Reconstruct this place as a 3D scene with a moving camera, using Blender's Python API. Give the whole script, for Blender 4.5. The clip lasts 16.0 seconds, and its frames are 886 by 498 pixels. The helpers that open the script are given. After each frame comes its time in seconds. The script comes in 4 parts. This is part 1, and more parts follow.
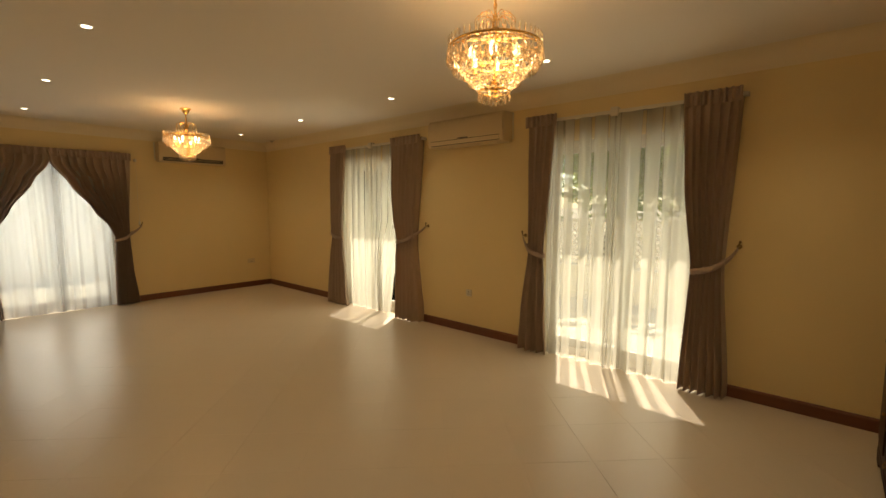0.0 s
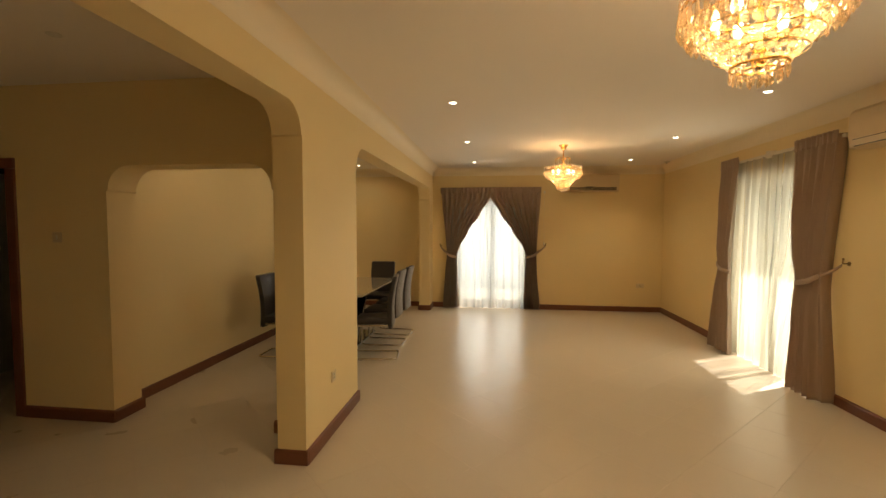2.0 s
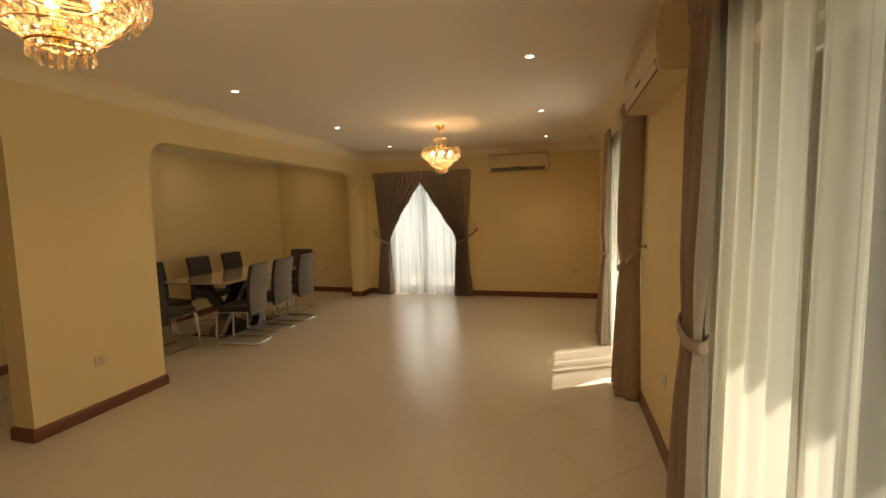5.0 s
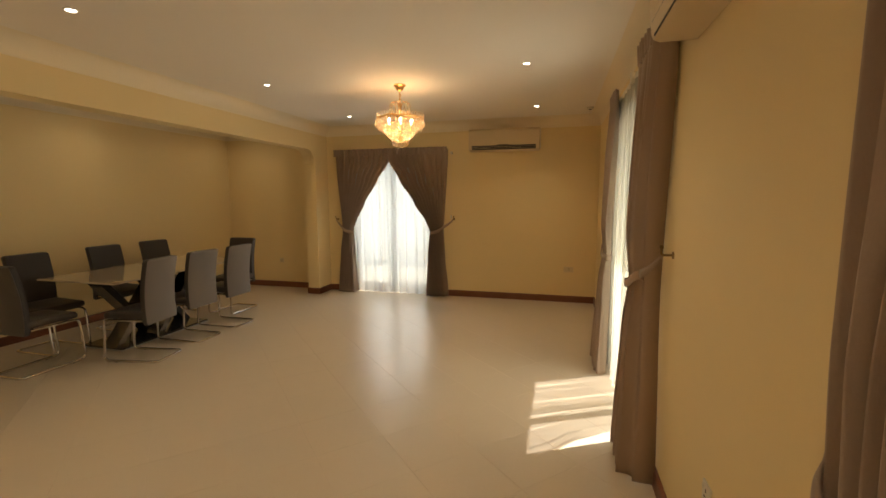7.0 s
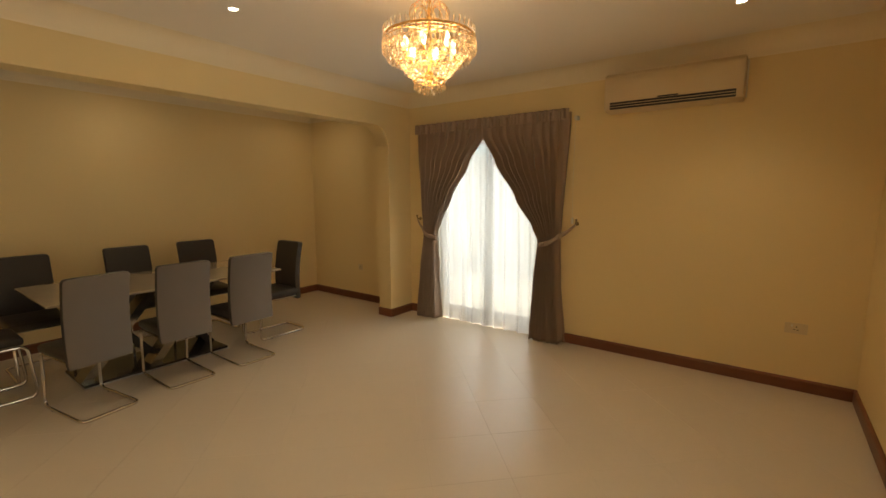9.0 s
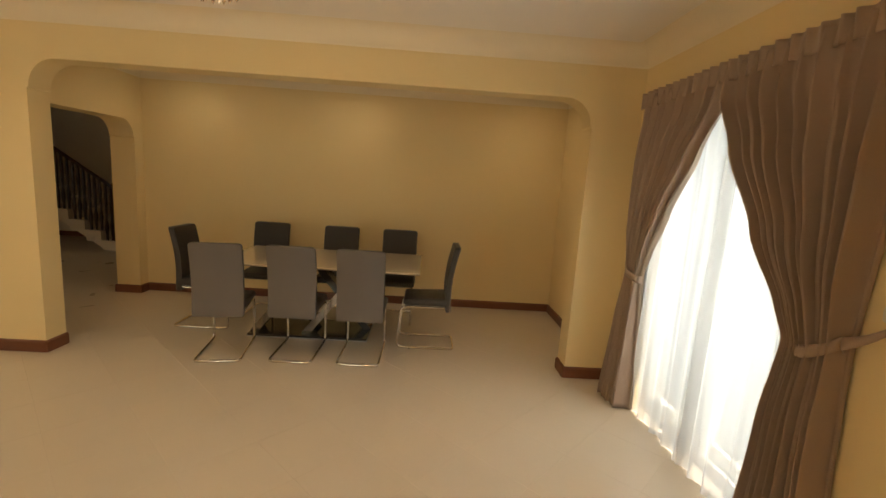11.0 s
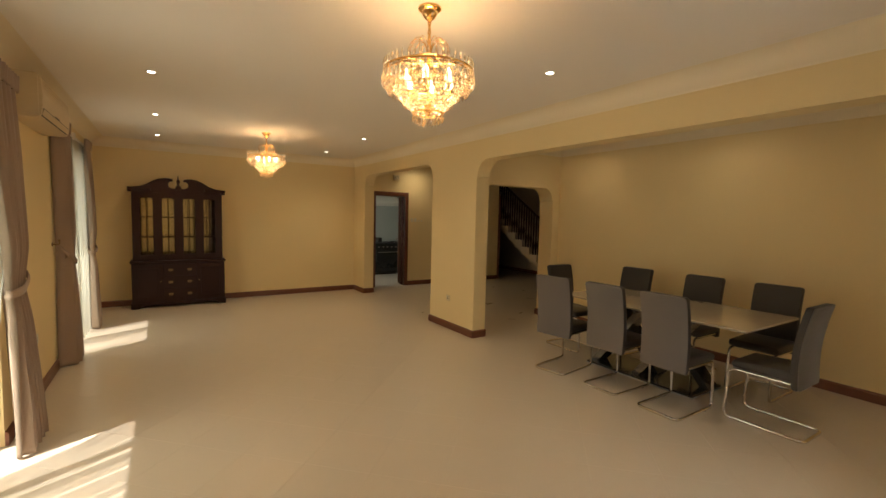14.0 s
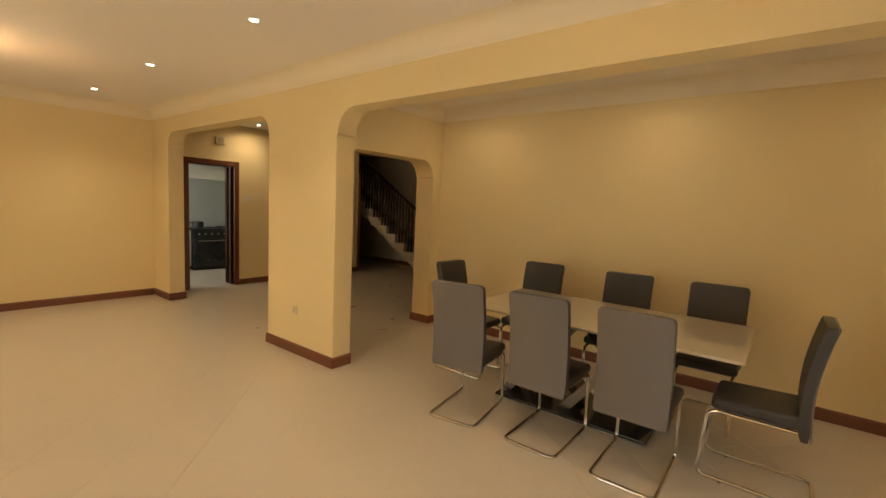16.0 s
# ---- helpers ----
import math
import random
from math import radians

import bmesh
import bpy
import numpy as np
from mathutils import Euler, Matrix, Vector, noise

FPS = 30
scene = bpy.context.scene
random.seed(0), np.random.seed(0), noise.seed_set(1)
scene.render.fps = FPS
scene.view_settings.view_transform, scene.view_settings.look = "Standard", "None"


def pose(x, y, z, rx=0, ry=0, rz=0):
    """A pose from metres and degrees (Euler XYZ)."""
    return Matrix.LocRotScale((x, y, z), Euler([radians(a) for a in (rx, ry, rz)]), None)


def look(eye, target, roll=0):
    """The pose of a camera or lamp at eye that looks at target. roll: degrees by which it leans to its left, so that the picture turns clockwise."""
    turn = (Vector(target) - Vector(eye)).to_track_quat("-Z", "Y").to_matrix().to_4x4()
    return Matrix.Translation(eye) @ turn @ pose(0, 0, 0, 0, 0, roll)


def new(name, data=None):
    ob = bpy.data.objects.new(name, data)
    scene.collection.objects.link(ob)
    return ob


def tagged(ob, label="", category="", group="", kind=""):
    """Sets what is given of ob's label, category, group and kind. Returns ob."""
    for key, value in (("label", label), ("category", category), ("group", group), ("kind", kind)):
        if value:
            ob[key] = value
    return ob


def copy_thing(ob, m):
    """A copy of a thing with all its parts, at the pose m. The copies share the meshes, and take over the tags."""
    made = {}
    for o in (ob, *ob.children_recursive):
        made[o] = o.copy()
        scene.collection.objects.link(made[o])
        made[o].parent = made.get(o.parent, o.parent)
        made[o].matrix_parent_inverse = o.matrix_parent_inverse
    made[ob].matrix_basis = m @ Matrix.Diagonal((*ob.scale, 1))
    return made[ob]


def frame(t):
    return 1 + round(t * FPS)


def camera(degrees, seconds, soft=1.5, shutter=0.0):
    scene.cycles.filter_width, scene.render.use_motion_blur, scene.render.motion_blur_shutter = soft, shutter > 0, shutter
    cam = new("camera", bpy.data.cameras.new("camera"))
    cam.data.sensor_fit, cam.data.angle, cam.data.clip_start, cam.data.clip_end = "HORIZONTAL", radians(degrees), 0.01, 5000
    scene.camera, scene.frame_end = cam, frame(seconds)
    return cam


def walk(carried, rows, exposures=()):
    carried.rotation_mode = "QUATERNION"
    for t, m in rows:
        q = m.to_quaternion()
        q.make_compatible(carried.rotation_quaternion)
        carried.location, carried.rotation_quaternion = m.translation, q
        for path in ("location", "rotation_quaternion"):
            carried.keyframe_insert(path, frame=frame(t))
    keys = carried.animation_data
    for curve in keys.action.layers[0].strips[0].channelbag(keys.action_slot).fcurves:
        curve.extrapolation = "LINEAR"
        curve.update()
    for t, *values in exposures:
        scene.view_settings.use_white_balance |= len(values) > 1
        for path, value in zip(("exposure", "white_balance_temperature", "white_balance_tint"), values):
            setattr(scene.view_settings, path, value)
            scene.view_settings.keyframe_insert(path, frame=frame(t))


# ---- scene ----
cam = camera(90.9, 16.0)
PATH = [
    (0, (0.18, 0.624, 1.578), (1.667, 1.947, 1.378), 0.1),
    (0.5, (0.41, 0.593, 1.563), (1.471, 2.278, 1.372), 0.1),
    (1, (0.679, 0.521, 1.588), (1.19, 2.45, 1.455), -0.1),
    (1.5, (0.86, 0.401, 1.598), (0.891, 2.398, 1.491), 0.7),
    (2, (1.305, 0.352, 1.628), (1.062, 2.335, 1.522), 0.2),
    (2.5, (1.874, 0.437, 1.626), (1.508, 2.401, 1.514), -0.8),
    (3, (2.379, 0.621, 1.644), (2.083, 2.595, 1.527), -5.5),
    (3.5, (2.951, 0.736, 1.619), (2.606, 2.701, 1.489), -7.0),
    (4, (3.473, 0.852, 1.602), (3.058, 2.802, 1.454), -2.3),
    (4.2, (3.637, 0.878, 1.625), (3.162, 2.815, 1.474), -1.9),
    (6.3, (3.894, 1.484, 1.611), (3.354, 3.397, 1.393), -1.2),
    (6.5, (3.893, 1.692, 1.58), (3.359, 3.606, 1.354), -0.8),
    (7, (3.916, 2.272, 1.599), (3.411, 4.193, 1.362), -0.2),
    (7.5, (3.857, 2.853, 1.592), (3.474, 4.801, 1.351), 0.9),
    (8, (3.853, 3.481, 1.584), (3.431, 5.421, 1.339), 0.5),
    (8.5, (3.8, 4.131, 1.612), (3.06, 5.971, 1.353), 1.3),
    (9, (3.842, 4.802, 1.589), (2.66, 6.393, 1.322), -0.2),
    (9.5, (3.82, 5.492, 1.621), (2.222, 6.645, 1.277), 0.6),
    (9.7, (3.738, 5.764, 1.636), (2.051, 6.784, 1.301), -0.2),
    (11.8, (3.636, 8.355, 1.635), (1.736, 7.821, 1.316), 2.1),
    (12, (3.602, 8.508, 1.624), (1.746, 7.823, 1.33), 0.2),
    (12.5, (3.485, 8.861, 1.622), (1.828, 7.764, 1.392), 0.3),
    (13, (3.454, 8.962, 1.65), (2.052, 7.555, 1.414), 0.4),
    (13.5, (3.522, 9.026, 1.648), (2.376, 7.397, 1.458), 0.4),
    (14, (3.541, 9.048, 1.613), (2.465, 7.369, 1.464), 1.3),
    (14.5, (3.495, 9.03, 1.609), (2.216, 7.499, 1.458), 1.2),
    (15, (3.262, 8.795, 1.599), (1.726, 7.526, 1.423), 1.0),
    (15.5, (2.936, 8.294, 1.578), (1.364, 7.07, 1.399), -0.1),
    (16, (2.549, 7.598, 1.543), (0.983, 6.371, 1.347), 2.6),
]
walk(cam, [(t, look(eye, target, roll)) for t, eye, target, roll in PATH], [(0.0, 1.34, 7560, 10), (0.5, 1.29, 7480, 10), (1.0, 1.38, 7340, 10), (1.5, 1.73, 7130, 10), (2.0, 1.88, 7110, 10), (3.0, 1.90, 7030, 10), (3.5, 1.87, 7030, 10), (4.0, 1.48, 7250, 10), (6.5, 1.54, 6800, 10), (7.0, 1.70, 6750, 10), (7.5, 1.86, 6700, 10), (8.0, 1.65, 6920, 10), (8.5, 1.48, 7150, 10), (9.0, 1.66, 6880, 10), (9.5, 1.98, 6880, 10), (12.0, 2.00, 6610, 10), (12.5, 2.00, 6550, 9), (13.0, 2.01, 6450, 9), (13.5, 1.97, 6450, 9), (14.0, 1.80, 6450, 9), (15.0, 2.00, 6520, 9), (15.5, 1.92, 6700, 9), (16.0, 2.37, 6700, 10)])

# ---- world, sun and lamps ----
HT, XE, YN, YS = 2.79, 4.5, 9.25, -0.13  # ceiling, east, north and south walls
FL = -0.045  # floor level
SUN_EL, SUN_AZ = radians(55), radians(63)
world = bpy.data.worlds.new("sky")
scene.world = world
world.use_nodes = True
wn = world.node_tree.nodes
sky = wn.new("ShaderNodeTexSky")
sky.sky_type, sky.sun_disc = "NISHITA", False
sky.sun_elevation, sky.sun_rotation = SUN_EL, SUN_AZ
world.node_tree.links.new(sky.outputs[0], wn["Background"].inputs[0])
wn["Background"].inputs[1].default_value = 0.12

def lamp(name, kind, energy, color, m, **kw):
    data = bpy.data.lights.new(name, kind)
    data.energy, data.color = energy, color
    for k, v in kw.items():
        if k == "size":
            data.shape, data.size, data.size_y = "RECTANGLE", v[0], v[1]
        if k == "radius":
            data.shadow_soft_size = v
        if k == "angle":
            data.angle = v
    ob = new(name, data)
    ob.matrix_world = m
    return ob

sun_to = Vector((math.sin(SUN_AZ) * math.cos(SUN_EL), math.cos(SUN_AZ) * math.cos(SUN_EL), math.sin(SUN_EL)))
lamp("sun", "SUN", 3.6, (1.0, 0.95, 0.88), look(sun_to * 30, (0, 0, 0)), angle=radians(0.55))
DAY = (1.0, 0.95, 0.84)
lamp("window_light_near", "AREA", 9, DAY, look((5.08, 2.18, 1.1), (0, 2.18, 2.2)), size=(1.6, 1.7))
lamp("window_light_middle", "AREA", 14.5, DAY, look((5.08, 5.82, 1.1), (0, 5.82, 1.7)), size=(1.6, 1.7))
lamp("window_light_far", "AREA", 16, (0.95, 0.98, 1.0), look((1.18, 9.83, 1.2), (1.18, 4.75, 0.6)), size=(1.4, 1.7))
# Added lamp outside an unseen kitchen opening, for cool daylight in there.
lamp("kitchen_fill_light", "AREA", 8, (0.86, 0.95, 0.96), look((1.15, -1.6, 1.6), (-3, -1.6, 1.0)), size=(1.0, 1.1))
CHANDELIERS = ((2.23, 2.07), (2.245, 6.83))
for cx, cy in CHANDELIERS:
    lamp("chandelier_light", "POINT", 3.8, (1.0, 0.66, 0.34), pose(cx, cy, 2.36), radius=0.1)

# The middle dining downlight, (-1.42, 6.6), is added to brighten that space.
DOWNLIGHTS = [(0.905, 0.73), (0.895, 2.565), (0.885, 4.51), (0.89, 6.45), (0.89, 8.35), (3.60, 0.74), (3.60, 2.51), (3.605, 4.47), (3.61, 6.415), (3.605, 8.345),
    (-1.47, 4.69), (-1.36, 8.6), (-1.42, 6.6), (-1.48, 0.28)]
for x, y in DOWNLIGHTS:
    spot = lamp("downlight_beam", "SPOT", 10 if x > 0 else (3.5 if y > 4 else 7), (1.0, 0.80, 0.53), pose(x, y, HT - 0.012), radius=0.03)
    spot.data.spot_size, spot.data.spot_blend = radians(112 if x > 0 else 168), 1.0

# ---- materials ----
def nodes_of(name):
    m = bpy.data.materials.new(name)
    m.use_nodes = True
    nt = m.node_tree
    return m, nt, nt.nodes["Principled BSDF"]

def mat(name, color, rough=0.5, metal=0.0, vary=0.06, big=1.2, fine=60.0, bump=0.05, stretch=(1, 1, 1), rvary=0.08, random_piece=0.0, spec=0.5, sheen=0.0, coat=0.0):
    """A surface with two scales of variation in colour, gloss and relief."""
    m, nt, b = nodes_of(name)
    L = nt.links.new
    tc = nt.nodes.new("ShaderNodeTexCoord")
    mp = nt.nodes.new("ShaderNodeMapping")
    mp.inputs["Scale"].default_value = stretch
    L(tc.outputs["Object"], mp.inputs["Vector"])
    n1, n2 = nt.nodes.new("ShaderNodeTexNoise"), nt.nodes.new("ShaderNodeTexNoise")
    for n, s in ((n1, big), (n2, fine)):
        n.inputs["Scale"].default_value, n.inputs["Detail"].default_value = s, 5
        L(mp.outputs[0], n.inputs["Vector"])
    mix = nt.nodes.new("ShaderNodeMix")
    mix.data_type = "RGBA"
    lo = tuple(c * (1 - vary) for c in color) + (1,)
    hi = tuple(min(1, c * (1 + vary)) for c in color) + (1,)
    add = nt.nodes.new("ShaderNodeMath")
    add.operation = "MULTIPLY_ADD"
    add.inputs[1].default_value, add.inputs[2].default_value = 0.4, 0.0
    L(n2.outputs["Fac"], add.inputs[0])
    add2 = nt.nodes.new("ShaderNodeMath")
    add2.operation = "MULTIPLY_ADD"
    add2.inputs[1].default_value = 0.6
    L(n1.outputs["Fac"], add2.inputs[0])
    L(add.outputs[0], add2.inputs[2])
    last = add2.outputs[0]
    if random_piece:
        oi = nt.nodes.new("ShaderNodeObjectInfo")
        a3 = nt.nodes.new("ShaderNodeMath")
        a3.operation = "MULTIPLY_ADD"
        a3.inputs[1].default_value = random_piece
        L(oi.outputs["Random"], a3.inputs[0])
        L(last, a3.inputs[2])
        last = a3.outputs[0]
    L(last, mix.inputs["Factor"])
    mix.inputs["A"].default_value, mix.inputs["B"].default_value = lo, hi
    L(mix.outputs["Result"], b.inputs["Base Color"])
    rr = nt.nodes.new("ShaderNodeMapRange")
    rr.inputs["To Min"].default_value, rr.inputs["To Max"].default_value = max(0.02, rough - rvary), min(1, rough + rvary)
    L(n1.outputs["Fac"], rr.inputs["Value"])
    L(rr.outputs[0], b.inputs["Roughness"])
    b.inputs["Metallic"].default_value = metal
    b.inputs["Specular IOR Level"].default_value = spec
    b.inputs["Sheen Weight"].default_value = sheen
    b.inputs["Coat Weight"].default_value = coat
    b.inputs["Coat Roughness"].default_value = 0.12
    if bump:
        bp = nt.nodes.new("ShaderNodeBump")
        bp.inputs["Strength"].default_value, bp.inputs["Distance"].default_value = bump, 0.01
        L(n2.outputs["Fac"], bp.inputs["Height"])
        L(bp.outputs[0], b.inputs["Normal"])
    return m

def emitter(name, color, strength):
    m, nt, b = nodes_of(name)
    b.inputs["Base Color"].default_value = (*color, 1)
    b.inputs["Emission Color"].default_value = (*color, 1)
    b.inputs["Emission Strength"].default_value = strength
    return m

def thin_glass(name, tint, gloss=0.1, rough=0.02):
    """A thin pane: clear straight through, glossy by angle."""
    m, nt, b = nodes_of(name)
    nt.nodes.remove(b)
    L = nt.links.new
    tr, gl, mx, fr = (nt.nodes.new(k) for k in ("ShaderNodeBsdfTransparent", "ShaderNodeBsdfGlossy", "ShaderNodeMixShader", "ShaderNodeFresnel"))
    tr.inputs[0].default_value = (*tint, 1)
    gl.inputs["Roughness"].default_value = rough
    fr.inputs["IOR"].default_value = 1.45
    ad = nt.nodes.new("ShaderNodeMath")
    ad.inputs[1].default_value = gloss * 0.3
    L(fr.outputs[0], ad.inputs[0])
    L(ad.outputs[0], mx.inputs[0])
    L(tr.outputs[0], mx.inputs[1])
    L(gl.outputs[0], mx.inputs[2])
    L(mx.outputs[0], nt.nodes["Material Output"].inputs[0])
    return m

def voile(name, color, clear_lo, clear_hi, bands):
    """Sheer curtain cloth: part clear, part scattering; clearer upright bands are added to cast sun stripes."""
    m, nt, b = nodes_of(name)
    nt.nodes.remove(b)
    L = nt.links.new
    uv = nt.nodes.new("ShaderNodeUVMap")
    mp = nt.nodes.new("ShaderNodeMapping")
    mp.inputs["Scale"].default_value = (bands, 0.12, 1)
    L(uv.outputs[0], mp.inputs["Vector"])
    n = nt.nodes.new("ShaderNodeTexNoise")
    n.inputs["Scale"].default_value, n.inputs["Detail"].default_value = 1.0, 1.5
    L(mp.outputs[0], n.inputs["Vector"])
    mr = nt.nodes.new("ShaderNodeMapRange")
    mr.inputs["From Min"].default_value, mr.inputs["From Max"].default_value = 0.55, 0.585
    mr.inputs["To Min"].default_value, mr.inputs["To Max"].default_value = clear_lo, clear_hi
    L(n.outputs["Fac"], mr.inputs["Value"])
    tr, tl, df, m1, m2 = (nt.nodes.new(k) for k in ("ShaderNodeBsdfTransparent", "ShaderNodeBsdfTranslucent", "ShaderNodeBsdfDiffuse", "ShaderNodeMixShader", "ShaderNodeMixShader"))
    tl.inputs[0].default_value = (*color, 1)
    df.inputs[0].default_value = (*color, 1)
    m1.inputs[0].default_value = 0.35
    L(tl.outputs[0], m1.inputs[1])
    L(df.outputs[0], m1.inputs[2])
    L(mr.outputs[0], m2.inputs[0])
    L(m1.outputs[0], m2.inputs[1])
    L(tr.outputs[0], m2.inputs[2])
    L(m2.outputs[0], nt.nodes["Material Output"].inputs[0])
    return m

def crystal(name, tint):
    """Cut glass that lets the bulbs' light through and sparkles."""
    m, nt, b = nodes_of(name)
    nt.nodes.remove(b)
    L = nt.links.new
    tr, gl, tl, m1, m2 = (nt.nodes.new(k) for k in ("ShaderNodeBsdfTransparent", "ShaderNodeBsdfGlossy", "ShaderNodeBsdfTranslucent", "ShaderNodeMixShader", "ShaderNodeMixShader"))
    tr.inputs[0].default_value = (*tint, 1)
    gl.inputs["Roughness"].default_value = 0.07
    tl.inputs[0].default_value = (0.70, 0.60, 0.45, 1)
    m1.inputs[0].default_value, m2.inputs[0].default_value = 0.55, 0.5
    L(tl.outputs[0], m1.inputs[1])
    L(gl.outputs[0], m1.inputs[2])
    L(tr.outputs[0], m2.inputs[1])
    L(m1.outputs[0], m2.inputs[2])
    L(m2.outputs[0], nt.nodes["Material Output"].inputs[0])
    return m

WALL = mat("cream_wall_paint", (0.83, 0.655, 0.345), 0.62, vary=0.045, big=0.7, fine=140, bump=0.03, spec=0.35)
CEIL = mat("off_white_ceiling_paint", (0.89, 0.815, 0.705), 0.75, vary=0.03, big=0.5, fine=120, bump=0.02, spec=0.25)
CORN = mat("white_plaster_cornice", (0.86, 0.74, 0.53), 0.6, vary=0.03, bump=0.02)
TILE = mat("cream_polished_tile", (0.58, 0.495, 0.385), 0.29, vary=0.04, big=2.2, fine=35, bump=0.01, random_piece=0.08, rvary=0.05, spec=0.5)
GROUT = mat("beige_grout", (0.56, 0.478, 0.372), 0.45, vary=0.1)
MAHOG = mat("mahogany_varnish", (0.155, 0.048, 0.022), 0.38, vary=0.28, big=2.0, fine=26, stretch=(1, 1, 5), bump=0.04, coat=0.3)
MAHOG_L = mat("mahogany_skirting", (0.17, 0.055, 0.024), 0.42, vary=0.22, big=1.5, fine=30, stretch=(1, 1, 8), bump=0.04, coat=0.2)
CABW = mat("dark_cabinet_wood", (0.028, 0.0085, 0.0045), 0.45, vary=0.3, big=2.0, fine=22, stretch=(1, 1, 4), bump=0.05, spec=0.25, coat=0.05)
TAUPE = mat("taupe_curtain_cloth", (0.42, 0.305, 0.225), 0.70, vary=0.12, big=3, fine=260, bump=0.12, stretch=(1, 1, 0.3), sheen=0.15)
LINING = mat("beige_curtain_lining", (0.38, 0.29, 0.21), 0.8, vary=0.05, big=3, fine=260, bump=0.08)
def let_light_through(m, color, share):
    nt = m.node_tree
    out = nt.nodes["Material Output"]
    tl, mx = nt.nodes.new("ShaderNodeBsdfTranslucent"), nt.nodes.new("ShaderNodeMixShader")
    tl.inputs[0].default_value = (*color, 1)
    mx.inputs[0].default_value = share
    nt.links.new(nt.nodes["Principled BSDF"].outputs[0], mx.inputs[1])
    nt.links.new(tl.outputs[0], mx.inputs[2])
    nt.links.new(mx.outputs[0], out.inputs[0])
let_light_through(TAUPE, (0.46, 0.34, 0.25), 0.13)
let_light_through(LINING, (0.50, 0.40, 0.30), 0.3)
SHEER = voile("cream_voile", (0.57, 0.545, 0.455), 0.26, 0.62, 13.0)
SHEER_W = voile("white_voile", (0.56, 0.555, 0.535), 0.22, 0.42, 6.0)
GOLD = mat("polished_brass", (0.80, 0.53, 0.22), 0.18, 1.0, vary=0.08, fine=80, bump=0.02)
BRASS = mat("aged_brass", (0.30, 0.20, 0.095), 0.42, 1.0, vary=0.15, fine=80, bump=0.03)
CRYSTAL = crystal("amber_lit_crystal", (1.0, 0.91, 0.76))
BULB = emitter("warm_bulb_glass", (1.0, 0.82, 0.58), 4.2)
LED = emitter("downlight_lens", (1.0, 0.92, 0.76), 4)
SOCK = mat("cream_socket_plastic", (0.70, 0.56, 0.34), 0.4, vary=0.03, bump=0.01)
WHITEPL = mat("white_plastic", (0.74, 0.68, 0.56), 0.4, vary=0.03, bump=0.01)
ACPL = mat("yellowed_ac_plastic", (0.70, 0.55, 0.33), 0.38, vary=0.05, big=2, fine=90, bump=0.01)
DARK = mat("dark_plastic", (0.03, 0.025, 0.022), 0.5, vary=0.15, bump=0.02)
CHROME = mat("chrome_tube", (0.75, 0.72, 0.68), 0.12, 1.0, vary=0.05, bump=0.0)
FABRIC = mat("grey_woven_upholstery", (0.155, 0.133, 0.115), 0.85, vary=0.14, big=3, fine=420, bump=0.25, sheen=0.25)
LEATHER = mat("charcoal_leatherette", (0.043, 0.036, 0.031), 0.45, vary=0.2, big=4, fine=180, bump=0.12)
MARBLE = mat("cream_marble_glass_top", (0.50, 0.42, 0.31), 0.05, vary=0.14, big=3.0, fine=9, bump=0.0, coat=0.5, rvary=0.02)
BLACKG = mat("black_gloss_base", (0.03, 0.027, 0.025), 0.14, vary=0.2, bump=0.0, coat=0.4)
STEEL = mat("brushed_steel", (0.55, 0.54, 0.52), 0.3, 1.0, vary=0.08, fine=120, stretch=(1, 12, 1), bump=0.02)
DSTEEL = mat("dark_polished_steel", (0.34, 0.32, 0.30), 0.25, 1.0, vary=0.1, bump=0.01)
GLASS = thin_glass("window_glass", (0.96, 0.98, 0.96), 0.05)
CABGLASS = thin_glass("cabinet_glass", (0.93, 0.93, 0.90), 0.2)
MIRROR = mat("silvered_mirror", (0.82, 0.80, 0.74), 0.03, 1.0, vary=0.02, bump=0.0, rvary=0.01)
ALU = mat("white_window_frame", (0.72, 0.70, 0.64), 0.4, vary=0.04, bump=0.01)
KWALL = mat("grey_kitchen_tile", (0.46, 0.48, 0.44), 0.3, vary=0.06, big=3, fine=30, bump=0.02)
KDARK = mat("black_cooker_enamel", (0.022, 0.024, 0.026), 0.28, vary=0.2, bump=0.02)
TEAL = mat("teal_washroom_tile", (0.05, 0.17, 0.17), 0.25, vary=0.12, bump=0.02)
STONE = mat("white_stair_marble", (0.62, 0.54, 0.42), 0.3, vary=0.08, big=3, fine=12, bump=0.02)
# Darker wall tone: the stairwell's shade is put into this colour.
SHADEWALL = mat("shade_grey_wall_paint", (0.55, 0.47, 0.37), 0.7, vary=0.06, bump=0.03)
PAVE = mat("pale_terrace_paving", (0.48, 0.44, 0.36), 0.8, vary=0.14, big=0.8, fine=30, bump=0.15)
RENDER = mat("white_garden_render", (0.74, 0.70, 0.60), 0.85, vary=0.06, big=0.8, fine=60, bump=0.1)
SAND = mat("sandy_ground", (0.33, 0.27, 0.18), 0.95, vary=0.2, big=0.3, fine=20, bump=0.3)
LEAF = mat("garden_leaf", (0.12, 0.17, 0.045), 0.55, vary=0.4, big=2, fine=30, bump=0.05)
BARK = mat("brown_bark", (0.12, 0.08, 0.05), 0.9, vary=0.3, big=4, fine=40, bump=0.4)
let_light_through(LEAF, (0.36, 0.46, 0.10), 0.5)
LATT = mat("white_lattice_wood", (0.70, 0.66, 0.56), 0.6, vary=0.06, bump=0.03)

